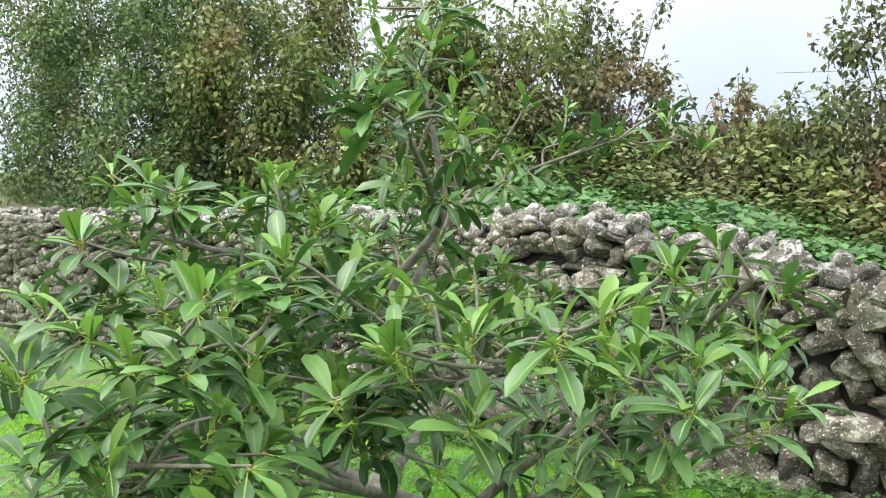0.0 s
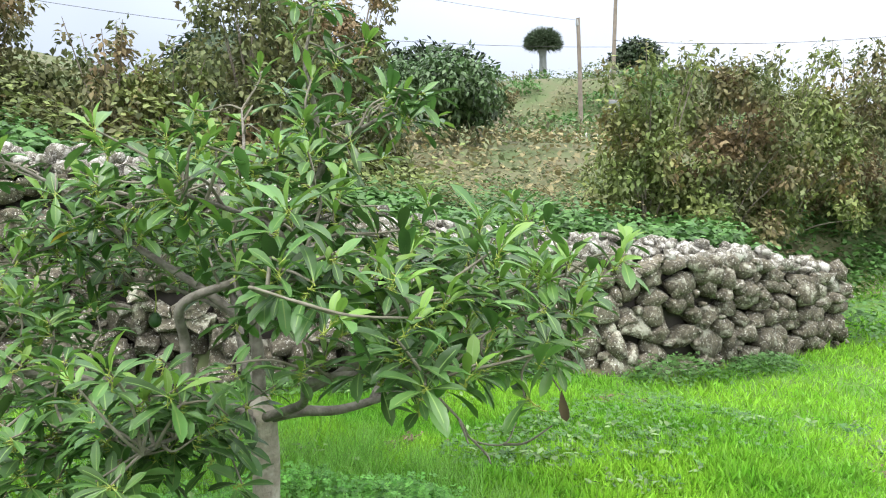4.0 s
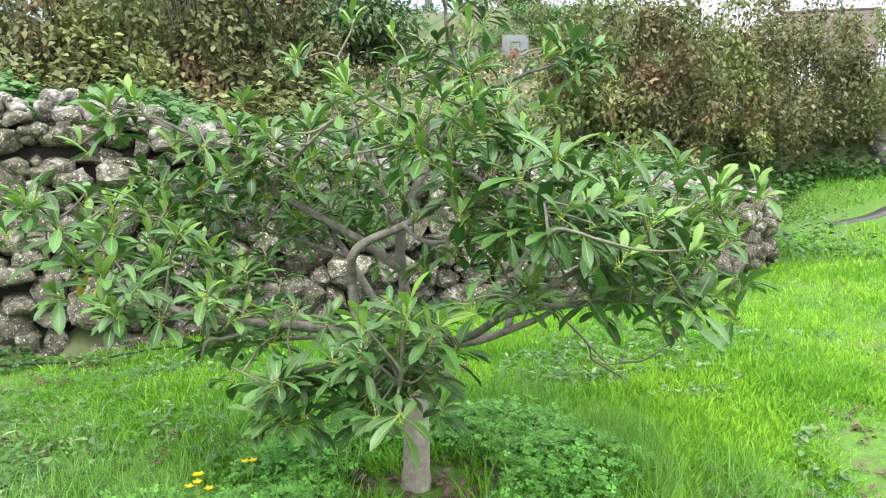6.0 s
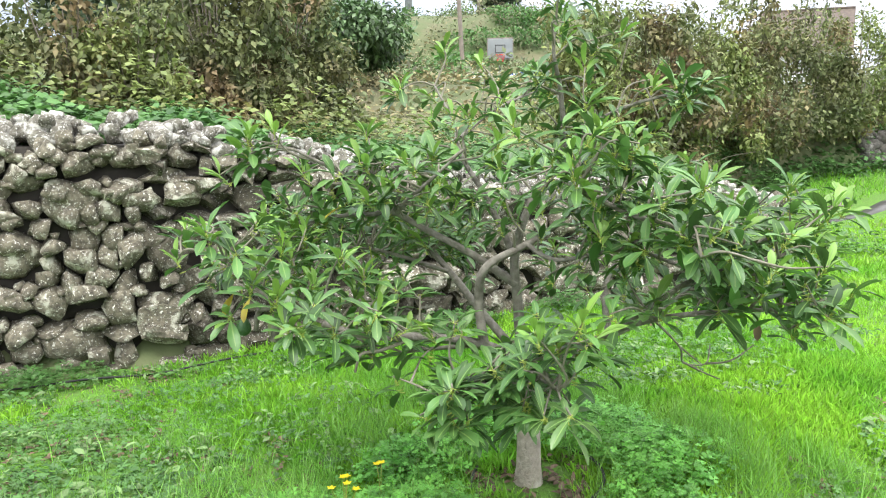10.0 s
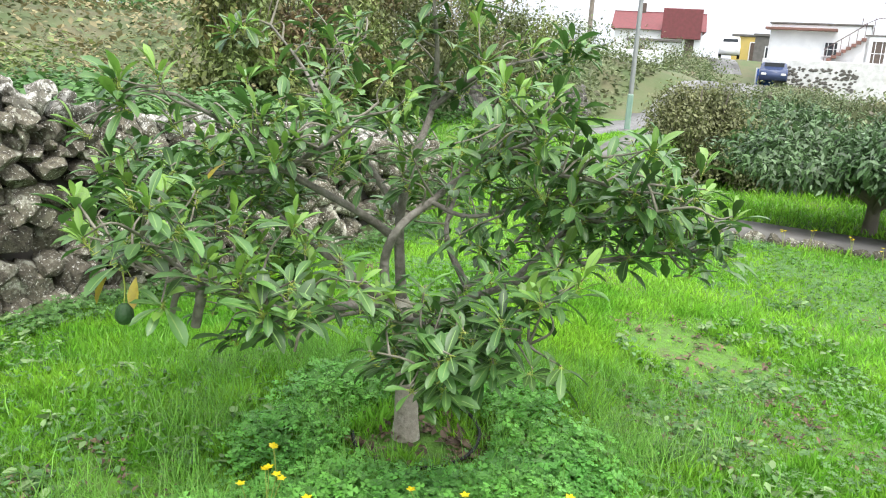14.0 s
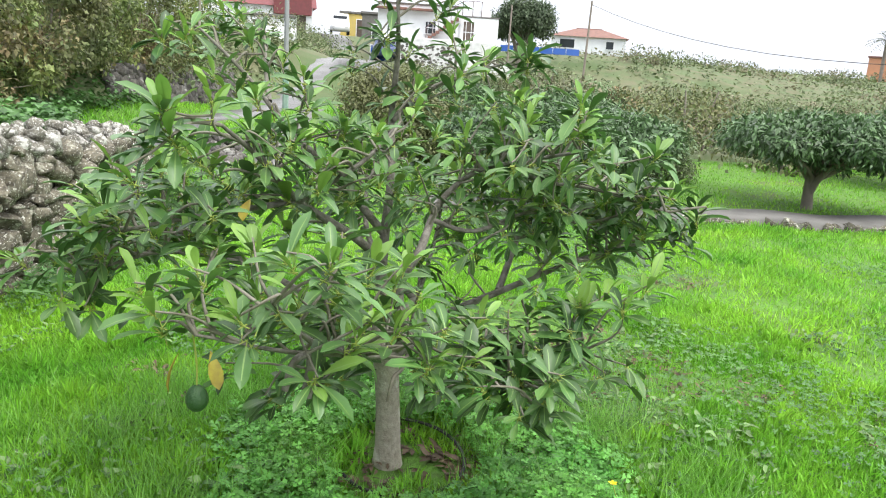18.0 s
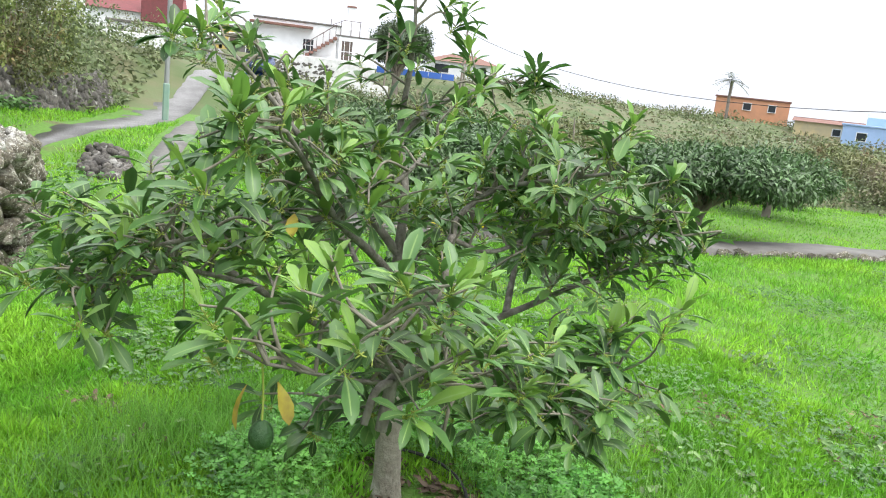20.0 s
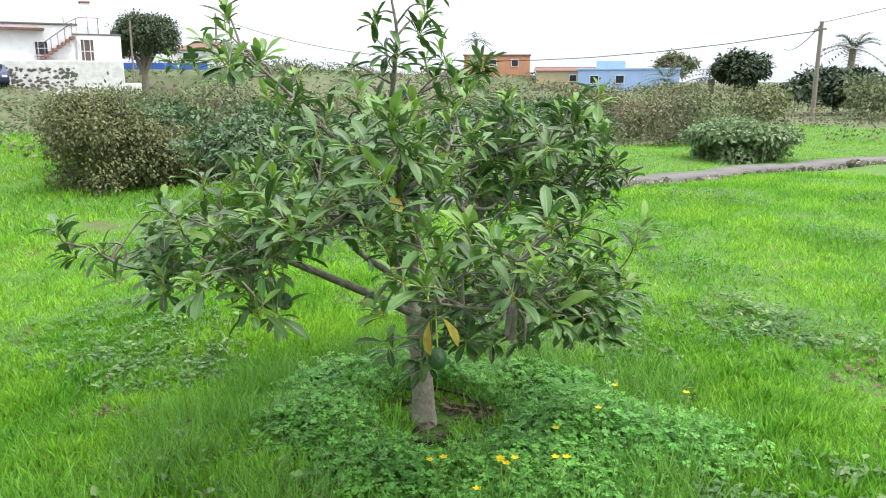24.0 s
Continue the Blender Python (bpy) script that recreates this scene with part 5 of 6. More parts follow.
def slope_plants(name, n, test, box, size, mat, seed, label):
    r = np.random.default_rng(seed)
    x, y = r.uniform(box[0], box[1], n), r.uniform(box[2], box[3], n)
    k = test(x, y)
    x, y = x[k], y[k]
    n = len(x)
    patch = 0.5 + 0.5 * np.sin(0.9 * x + 0.5 * y) * np.sin(0.8 * y - 0.4 * x)
    P = np.stack([x, y, gz(x, y) + r.random(n) * 0.55 * patch], -1)
    a = r.uniform(0, 6.28, n)
    D = np.stack([np.cos(a), np.sin(a), r.normal(0.1, 0.5, n)], -1)
    N = unit(np.stack([r.normal(0, 0.5, n), r.normal(0, 0.5, n), np.ones(n)], -1))
    L = size * r.uniform(0.5, 1.4, n)
    tagged(scatter(name, SIMPLE_V, SIMPLE_F, P, D, N, L, L * 0.7, mat), label, "weeds", kind="stuff")


slope_plants("slope_weeds", 34000, lambda x, y: (y < lane_y(x) - 1.6) & (x + 0.35 * y > 10), (11, 58, -48, -2), 0.18, "hazed_bush_leaf", 91, "low grey-green weeds on the valley slope")
slope_plants("far_weeds", 18000, lambda x, y: (x * 0.9 - y > 48) & ~((x > 52) & (x < 66) & (y > -21)), (36, 105, -120, -14), 0.42, "hazed_bush_leaf", 95, "grey-green weeds and low bushes on the far slope")
slope_plants("hill_weeds", 32000, lambda x, y: (y > 6.5 - 0.1 * x) & (np.abs(np.arctan2(y, x) - 0.9) < 0.65) & (np.hypot(x, y) > 13), (-4, 48, 5, 46), 0.17, "hazed_bush_leaf", 92, "dense low weeds on the hillside")
slope_plants("hill_dry_grass", 14000, lambda x, y: (y > 8) & (np.abs(y - 1.0 * x) < 8), (6, 30, 6, 30), 0.2, "dry_grass", 93, "dry straw-coloured grass on the hillside")
slope_plants("lane_weeds", 34000, lambda x, y: (y > lane_y(x) + 1.25), (20, 66, -6, 8), 0.2, "hazed_bush_leaf", 94, "weeds on the bank above the lane")
leafy_tree("dark_shrub", (10.6, 14.6), 2.6, 1.7, 8000, 0.17, "orchard_leaf", 160, "dark green shrub on the hillside", "shrub", crown_from=0.02)
leafy_tree("golden_shrub", (19.5, 24.0), 2.3, 1.4, 4000, 0.22, "hedge_leaf_brown", 161, "yellowing shrub at the top of the slope", "shrub", crown_from=0.02, template="simple")
for i, (x, y, h, s) in enumerate(((14, 20, 3.2, 2.4), (8, 22, 3.4, 2.6), (40, 34, 3.2, 2.0), (26, 50, 4, 3))):
    leafy_tree("hill_tree", (x, y), h, s, 4500, 0.3, "dark_conifer", 165 + i, "dark tree on the skyline of the hill", "tree", crown_from=0.1, template="simple")
carpet("dry_bank", 9000, 3, 10, 4.6, 9.5, 0.07, "dry_grass", "dry brown grass on the terrace edge", 9, (0, 0.3))
carpet("brush", 22000, -2, 12, 3.2, 10.5, 0.062, "hedge_leaf_brown", "brown leafy brush on the terrace", 10, (0, 0.5))


# ---- poles, cables and small structures ----
def pole(name, base, top, r0, r1, mat, label, category="utility pole", z0=None):
    ob = new(name)
    z = gz1(base[0], base[1]) if z0 is None else z0
    ob.location = (base[0], base[1], z)
    tagged(ob, label, category)
    tubes("shaft", [(np.array([(0, 0, -0.6), ((top[0] - base[0]) / 2, (top[1] - base[1]) / 2, (top[2] - z) / 2), (top[0] - base[0], top[1] - base[1], top[2] - z)]), (r0, (r0 + r1) / 2, r1))], mat, ob, sides=10)
    return ob


p = pole("utility_pole", (22.9, 21.75), (22.3, 21.6, 8.0), 0.10, 0.08, "pole_wood", "weathered wooden utility pole on the slope")
part("insulator", box_bm((0.12, 0.12, 0.25), (-0.62, -0.15, 8.0 - p.location.z - 0.2), 0.02), "grey_metal", p)
pole("utility_pole", (36.6, 33.1), (36.3, 32.9, 15.5), 0.14, 0.10, "pole_wood", "tall dark utility pole on the hill")
lp = pole("street_lamp", (20.8, -0.62), (20.8, -0.62, 7.2), 0.075, 0.05, "grey_metal", "slim grey lamp post with a green base beside the lane", "lamp post")
part("green_base", box_bm((0.17, 0.17, 1.1), (0, 0, 0.5), 0.03), "pole_green", lp)
part("lamp_arm", box_bm((1.0, 0.05, 0.05), (0.45, 0, 7.2), 0.01), "grey_metal", lp)
tpole = pole("utility_pole", (11.97, -30.43), (11.93, -30.4, 4.05), 0.10, 0.075, "pole_wood", "weathered wooden utility pole carrying cables")
part("bracket", box_bm((0.5, 0.08, 0.08), (0, 0, 4.0 - tpole.location.z - 0.25), 0.01), "grey_metal", tpole)
pole("utility_pole", (60.5, -27.5), (60.4, -27.6, 7.2), 0.11, 0.08, "pole_wood", "dark utility pole beside the white house")
pole("utility_pole", (64.5, -22.0), (64.4, -22.0, 6.6), 0.1, 0.07, "pole_wood", "thin pole by the big tree")
pole("utility_pole", (40.0, 2.0), (39.6, 2.0, 9.0), 0.13, 0.1, "pole_wood", "dark utility pole above the lane")


def cable(name, a, b, sag, r=0.012, n=14):
    t = np.linspace(0, 1, n)[:, None]
    c = np.array(a) * (1 - t) + np.array(b) * t
    c[:, 2] -= 4 * sag * (t * (1 - t))[:, 0]
    return tagged(tubes(name, [(c, np.full(n, r))], "cable", sides=4), "thin dark overhead cable", "cable", "overhead cables")


cable("overhead_cable", (11.93, -30.4, 3.95), (28, -60, 1.2 + 3), 0.4, 0.02)
cable("overhead_cable", (11.93, -30.4, 4.0), (-8, -24, 7.5), 0.3, 0.014)
cable("overhead_cable", (11.93, -30.4, 3.7), (60.4, -27.6, 6.9), 2.2, 0.02)
cable("overhead_cable", (22.3, 21.6, 7.9), (-8, 30, 11.5), 0.7, 0.007)
cable("overhead_cable", (36.3, 32.9, 9.6), (4, 50, 11.2), 0.8, 0.014)
cable("overhead_cable", (36.3, 32.9, 10.0), (60, 14, 12.5), 1.0, 0.016)
cable("overhead_cable", (36.3, 32.9, 14.6), (2, 22, 11.0), 0.6, 0.008)

# basketball stand on the slope
bz = gz1(24.7, 21.2)
hoop = new("basketball_stand")
hoop.location = (24.7, 21.2, bz)
hoop.rotation_euler = (0, 0, math.atan2(-23.2, -27.4) + math.pi / 2)
tagged(hoop, "old grey basketball backboard with a red hoop on the slope", "basketball hoop")
hz = 4.35 - bz
part("board", box_bm((1.1, 0.05, 0.85), (0, 0, hz), 0.015), "board_white", hoop)
for nm, sz, c in (("frame_side", (0.05, 0.03, 0.95), (-0.56, 0.03, hz)), ("frame_side", (0.05, 0.03, 0.95), (0.56, 0.03, hz)), ("frame_side", (1.17, 0.03, 0.05), (0, 0.03, hz + 0.45)), ("frame_side", (1.17, 0.03, 0.05), (0, 0.03, hz - 0.45))):
    part(nm, box_bm(sz, c, 0.005), "pole_wood", hoop)
sq = [part("target_line", box_bm(sz, c), "cable", hoop) for sz, c in (((0.45, 0.012, 0.03), (0, -0.032, hz + 0.15)), ((0.45, 0.012, 0.03), (0, -0.032, hz - 0.17)), ((0.03, 0.012, 0.29), (-0.21, -0.032, hz - 0.01)), ((0.03, 0.012, 0.29), (0.21, -0.032, hz - 0.01)))]
a = np.linspace(0, 2 * np.pi, 25)
tubes("hoop_ring", [(np.stack([0.22 * np.cos(a), -0.27 + 0.22 * np.sin(a), np.full(25, hz - 0.28)], -1), np.full(25, 0.014))], "red_paint", hoop, sides=6)
tubes("net", [(np.array([(0.21 * math.cos(q), -0.27 + 0.21 * math.sin(q), hz - 0.28), (0.12 * math.cos(q + 0.3), -0.27 + 0.12 * math.sin(q + 0.3), hz - 0.62)]), (0.008, 0.008)) for q in np.linspace(0, 6.28, 13)], "red_paint", hoop, sides=4)
part("post", box_bm((0.1, 0.1, hz), (0, 0.3, hz / 2 - 0.3), 0.01), "grey_metal", hoop)

# white fence and blue shelter below it
fn = new("fence")
fz = gz1(20.4, 17.6)
fn.location = (20.4, 17.6, fz)
fn.rotation_euler = (0, 0, math.atan2(16.3 - 18.5, 21.4 - 19.7))
tagged(fn, "low white picket fence on the slope", "fence")
for z in (0.25, 0.62):
    part("rail", box_bm((2.8, 0.04, 0.06), (0, 0, z), 0.005), "fence_white", fn)
for i in range(15):
    part("picket", box_bm((0.07, 0.025, 0.8), (-1.33 + i * 0.19, -0.04, 0.38), 0.005), "fence_white", fn)
shed = new("blue_shed")
sz_ = 2.3
shed.location = (24.1, 19.1, sz_)
shed.rotation_euler = (0, 0, -0.9)
tagged(shed, "small shelter with a bright blue sheet roof on the slope", "shed")
part("shed_wall", box_bm((1.5, 1.0, 0.8), (0, 0, 0.3), 0.02), "white_plaster", shed)
part("shed_roof", box_bm((1.8, 1.3, 0.25), (0, 0, 0.85), 0.04), "blue_sheet", shed)


# ---- dragon tree on the hill ----
dg = new("dragon_tree")
dz = gz1(35.3, 38.4)
dg.location = (35.3, 38.4, dz)
tagged(dg, "dragon tree with a bare grey trunk and a dense umbrella crown", "tree")
hh = 10.0 - dz
tubes("trunk", [(bend([(0, 0, -0.5), (0.05, 0, hh * 0.5), (-0.05, 0, hh)], 6), np.interp(np.linspace(0, 1, 12), (0, 0.8, 1), (0.30, 0.24, 0.32)))], "board_white", dg, "smooth pale grey trunk", sides=12)
r = np.random.default_rng(9)
n = 5000
u = unit(r.normal(size=(n, 3)) * (1, 1, 0.75))
k = u[:, 2] > -0.35
u = u[k]
n = len(u)
P = np.array([0, 0, hh + 0.35]) + u * np.array([0.95, 0.95, 0.75]) * r.uniform(0.5, 1, n)[:, None]
scatter("crown", BLADE_V, BLADE_F, P, u + r.normal(0, 0.25, (n, 3)), unit(r.normal(size=(n, 3))), np.full(n, 0.55), np.full(n, 0.06), "dark_conifer", dg)


# ---- houses ----
def opening(house, name, w, h, x, z, face_y, mat, frame_mat="white_plaster", depth=0.12, bars=False):
    """A recessed opening with frame and panes in a wall that faces -y."""
    win = part(name, box_bm((w, 0.06, h), (x, face_y - 0.005, z)), mat, house)
    for nm, sz, c in (("frame", (0.08, 0.1, h + 0.16), (x - w / 2 - 0.04, face_y - 0.03, z)), ("frame", (0.08, 0.1, h + 0.16), (x + w / 2 + 0.04, face_y - 0.03, z)),
                      ("frame", (w, 0.1, 0.08), (x, face_y - 0.03, z + h / 2 + 0.04)), ("sill", (w + 0.2, 0.16, 0.07), (x, face_y - 0.05, z - h / 2 - 0.04))):
        part(nm, box_bm(sz, c, 0.008), frame_mat, win)
    if bars:
        for q in (-0.25, 0.25):
            part("glazing_bar", box_bm((0.04, 0.05, h), (x + q * w, face_y - 0.045, z)), frame_mat, win)
        part("glazing_bar", box_bm((w, 0.05, 0.04), (x, face_y - 0.05, z)), frame_mat, win)
    return win


def house_at(name, p, yaw, label):
    h = new(name)
    h.location = p
    h.rotation_euler = (0, 0, yaw)
    return tagged(h, label, "house")


# white house: local x runs along the facade, -y faces the meadow
ax, ay, bx, by = 58.0, -9.3, 56.0, -18.0
yaw = math.atan2(by - ay, bx - ax)
wh = house_at("white_house", (ax, ay, 0.4), yaw, "white two-storey house with outside stairs, flat roof and chimney")
Lh = math.hypot(bx - ax, by - ay)
part("main_wall", box_bm((Lh - 2.6, 6, 5.2), ((Lh - 2.6) / 2, 3.4, 2.55), 0.03), "white_plaster", wh)
part("wing_wall", box_bm((3.1, 5, 4.5), (Lh - 1.3, 2.9, 2.25), 0.03), "white_plaster", wh)
part("upper_wall", box_bm((3.0, 3, 1.0), (Lh - 1.6, 5.2, 4.8), 0.03), "white_plaster", wh)
part("terrace_wall", box_bm((Lh + 0.1, 3.0, 4.4), (Lh / 2, -0.4, 0.5), 0.05), "rough_white", wh)
part("buttress", box_bm((1.5, 1.6, 3.0), (Lh + 0.6, 0.6, -0.3), 0.04), "rough_white", wh)
bmr = bmesh.new()
sr3 = random.Random(4)
for i in range(150):
    s = sr3.uniform(0.08, 0.24)
    bmesh.ops.create_icosphere(bmr, subdivisions=1, radius=0.5, matrix=Matrix.Translation((sr3.uniform(1.2, Lh - 3.0), -1.9, sr3.uniform(0.8, 2.2))) @ Matrix.Diagonal((s * 1.5, 0.1, s, 1)))
tagged(part("inset_stones", bmr, "kerb_stone", wh, "dark lava stones set in the white terrace wall"), kind="stuff")
part("tile_canopy", box_bm((4.6, 1.0, 0.16), (2.0, 0.1, 4.8), 0.02), "tile_roof", wh)
part("parapet", box_bm((Lh - 2.4, 6.2, 0.12), ((Lh - 2.6) / 2, 3.4, 5.2), 0.02), "concrete", wh)
part("wing_parapet", box_bm((3.2, 5.1, 0.1), (Lh - 1.3, 2.9, 4.55), 0.02), "concrete", wh)
ch = part("chimney", box_bm((0.6, 0.6, 2.4), (Lh - 1.6, 5.0, 5.9), 0.03), "white_plaster", wh)
part("chimney_cap", box_bm((0.75, 0.75, 0.14), (Lh - 1.6, 5.0, 7.1), 0.03), "tile_roof", ch)
opening(wh, "window", 0.75, 0.85, Lh - 4.9, 3.55, 0.4, "dark_glass", bars=True)
opening(wh, "door", 0.8, 1.55, Lh - 2.0, 3.4, 0.38, "door_wood", bars=True)
opening(wh, "garage_door", 1.2, 1.9, 0.35, 1.0, -1.92, "blue_sheet")
st = new("stairs")
st.parent = wh
for i in range(9):
    part("step", box_bm((0.30, 0.9, 0.2), (Lh - 5.2 + i * 0.28, 0.0, 2.65 + i * 0.2), 0.01), "tile_roof", st)
for off in (-0.42,):
    tubes("handrail", [(np.array([(Lh - 5.3, off, 3.5), (Lh - 2.9, off, 5.25)]), (0.03, 0.03))], "rail_metal", st, sides=6)
    for i in range(6):
        x = Lh - 5.2 + i * 0.45
        tubes("baluster", [(np.array([(x, off, 2.7 + i * 0.32), (x, off, 3.52 + i * 0.33)]), (0.02, 0.02))], "rail_metal", st, sides=5)
for x in (Lh - 3.2, Lh - 2.4, Lh - 1.6, Lh - 0.9):
    tubes("roof_rail_post", [(np.array([(x, 3.6, 4.6), (x, 3.6, 5.9)]), (0.025, 0.025))], "rail_metal", wh, sides=5)
tubes("roof_rail", [(np.array([(Lh - 3.4, 3.6, 5.3), (Lh - 2.2, 3.6, 5.9), (Lh - 0.8, 3.6, 5.9)]), (0.025,) * 3)], "rail_metal", wh, sides=5)


def gable_house(name, p, yaw, w, dpt, wall_h, roof_h, wall_mat, roof_mat, label, wins=(), hip=False, over=0.35):
    h = house_at(name, p, yaw, label)
    part("wall", box_bm((w, dpt, wall_h + 1.0), (0, dpt / 2, wall_h / 2 - 0.5), 0.02), wall_mat, h)
    if roof_h > 0:
        a, b = w / 2 + over, dpt + over
        rx = a - (dpt / 2 if hip else 0.0)
        v = [(-a, -over, 0), (a, -over, 0), (a, b, 0), (-a, b, 0), (-rx, dpt / 2, roof_h), (rx, dpt / 2, roof_h)]
        v = [(q[0], q[1], q[2] + wall_h) for q in v]
        bmq = bmesh.new()
        vs = [bmq.verts.new(q) for q in v]
        for f in ((0, 1, 5, 4), (2, 3, 4, 5), (1, 2, 5), (3, 0, 4), (3, 2, 1, 0)):
            bmq.faces.new([vs[i] for i in f])
        rf = part("roof", bmq, roof_mat, h)
        part("ridge", box_bm((2 * rx, 0.16, 0.1), (0, dpt / 2, wall_h + roof_h), 0.02), roof_mat, rf)
    else:
        part("roof", box_bm((w + 0.3, dpt + 0.3, 0.22), (0, dpt / 2, wall_h + 0.1), 0.03), roof_mat, h)
    for nm, ww, hh_, x, z, mat in wins:
        opening(h, nm, ww, hh_, x, z, 0.0, mat)
    return h


face = lambda x, y: math.atan2(y, x) - math.pi / 2
rh = gable_house("red_roof_house", (72.5, -1.9, 2.8), face(72, -2), 7.6, 6, 2.6, 1.7, "white_plaster", "red_roof", "white house with a large dark red roof above the lane",
                 (("window", 0.8, 0.9, -1.0, 1.4, "dark_glass"), ("window", 0.8, 0.9, 1.4, 1.4, "dark_glass"), ("door", 0.8, 1.8, 2.8, 1.0, "door_wood")))
part("red_gable", box_bm((3.4, 0.3, 2.6), (2.0, -0.3, 3.2), 0.05), "red_roof", rh)
part("chimney", box_bm((0.4, 0.4, 1.0), (-1.5, 3.0, 4.6), 0.03), "door_wood", rh)
gable_house("garden_annex", (66.5, -1.6, 2.6), face(66, -1.6), 4.2, 2.2, 1.6, 0, "white_plaster", "concrete", "low white garden wall and annex below the red roof", (("window", 0.6, 0.6, -1.0, 1.0, "dark_glass"),))
gable_house("yellow_house", (78.5, -10.6, 3.2), face(78, -10.6), 3.2, 6, 2.3, 0, "yellow_wall", "concrete", "small yellow flat-roofed house at the end of the lane", (("door", 0.8, 1.7, 0.4, 0.9, "door_wood"),))
# the garage's shaded inside is only a flat dark panel on the wall
gable_house("grey_garage", (70.0, -11.6, 2.7), face(70, -11.6), 3.4, 5, 2.5, 0, "concrete", "concrete", "grey garage with a dark panel for its open doorway's shade", (("garage_door", 1.9, 1.6, 0.2, 0.8, "dark_glass"),))
gable_house("cottage", (81.0, -36.8, 3.1), face(81, -36.8), 8.2, 6, 2.0, 1.0, "white_plaster", "tile_roof", "low white cottage with a brown tiled hip roof", (("window", 1.6, 0.9, -2.3, 1.2, "dark_glass"), ("window", 0.8, 0.8, 2.4, 1.2, "dark_glass")), True)
bl = new("blue_fence")
bl.location = (72.5, -28.0, 2.4)
bl.rotation_euler = (0, 0, face(72, -28))
tagged(bl, "long bright blue sheet fence in front of the cottage", "fence")
for i in range(6):
    part("panel", box_bm((1.25, 0.06, 0.6), (-3.3 + i * 1.3, 0, 0.75), 0.01), "blue_sheet", bl)
oh = gable_house("orange_house", (81.4, -81.0, 1.8), face(81.4, -81), 9.6, 7, 3.6, 0, "hazed_orange_wall", "tile_roof", "square orange flat-roofed house", (("window", 1.0, 0.9, -0.6, 2.6, "dark_glass"), ("window", 0.9, 0.9, 2.6, 2.6, "dark_glass")))
gable_house("cream_house", (70.0, -83.0, 0.8), face(70, -83), 8.0, 6, 2.4, 0.5, "cream_wall", "tile_roof", "low cream house with a chimney", (("window", 0.9, 0.8, 1.0, 1.4, "dark_glass"),))
bh = gable_house("blue_house", (59.2, -82.4, 0.2), face(59.2, -82.4), 12.6, 7, 3.0, 0, "hazed_blue_wall", "hazed_blue_wall", "long bright blue flat-roofed house", (("window", 1.0, 0.9, -1.0, 1.8, "dark_glass"), ("window", 1.0, 0.9, -4.2, 1.8, "dark_glass")))
part("upper_room", box_bm((3.6, 3, 1.1), (-2.2, 3, 3.6), 0.03), "hazed_blue_wall", bh)
part("chimney", box_bm((0.6, 0.6, 1.5), (-3.8, 2.5, 3.9), 0.03), "white_plaster", bh)
gable_house("hill_house", (35.0, 12.0, 3.3), face(35.0, 12.0), 3.4, 4, 0.9, 2.0, "white_plaster", "door_wood", "house with a steep brown roof showing above the hedge", (("window", 0.8, 0.5, 0.5, 0.5, "dark_glass"),))

# white gate by the lane
gt = new("garden_gate")
gt.location = (32.9, 2.3, gz1(32.9, 2.3) + 0.1)
gt.rotation_euler = (0, 0, face(32.9, 2.3))
tagged(gt, "white metal garden gate between white posts", "gate")
for x in (-0.9, 0.55):
    part("post", box_bm((0.22, 0.22, 1.7), (x, 0, 0.75), 0.02), "fence_white", gt)
for z in (0.2, 1.3):
    part("rail", box_bm((1.3, 0.05, 0.06), (-0.18, 0, z), 0.005), "fence_white", gt)
for i in range(9):
    part("bar", box_bm((0.03, 0.03, 1.2), (-0.75 + i * 0.14, 0, 0.75)), "fence_white", gt)
part("low_wall", box_bm((3.2, 0.3, 0.6), (2.4, 0, 0.0), 0.03), "white_plaster", gt)


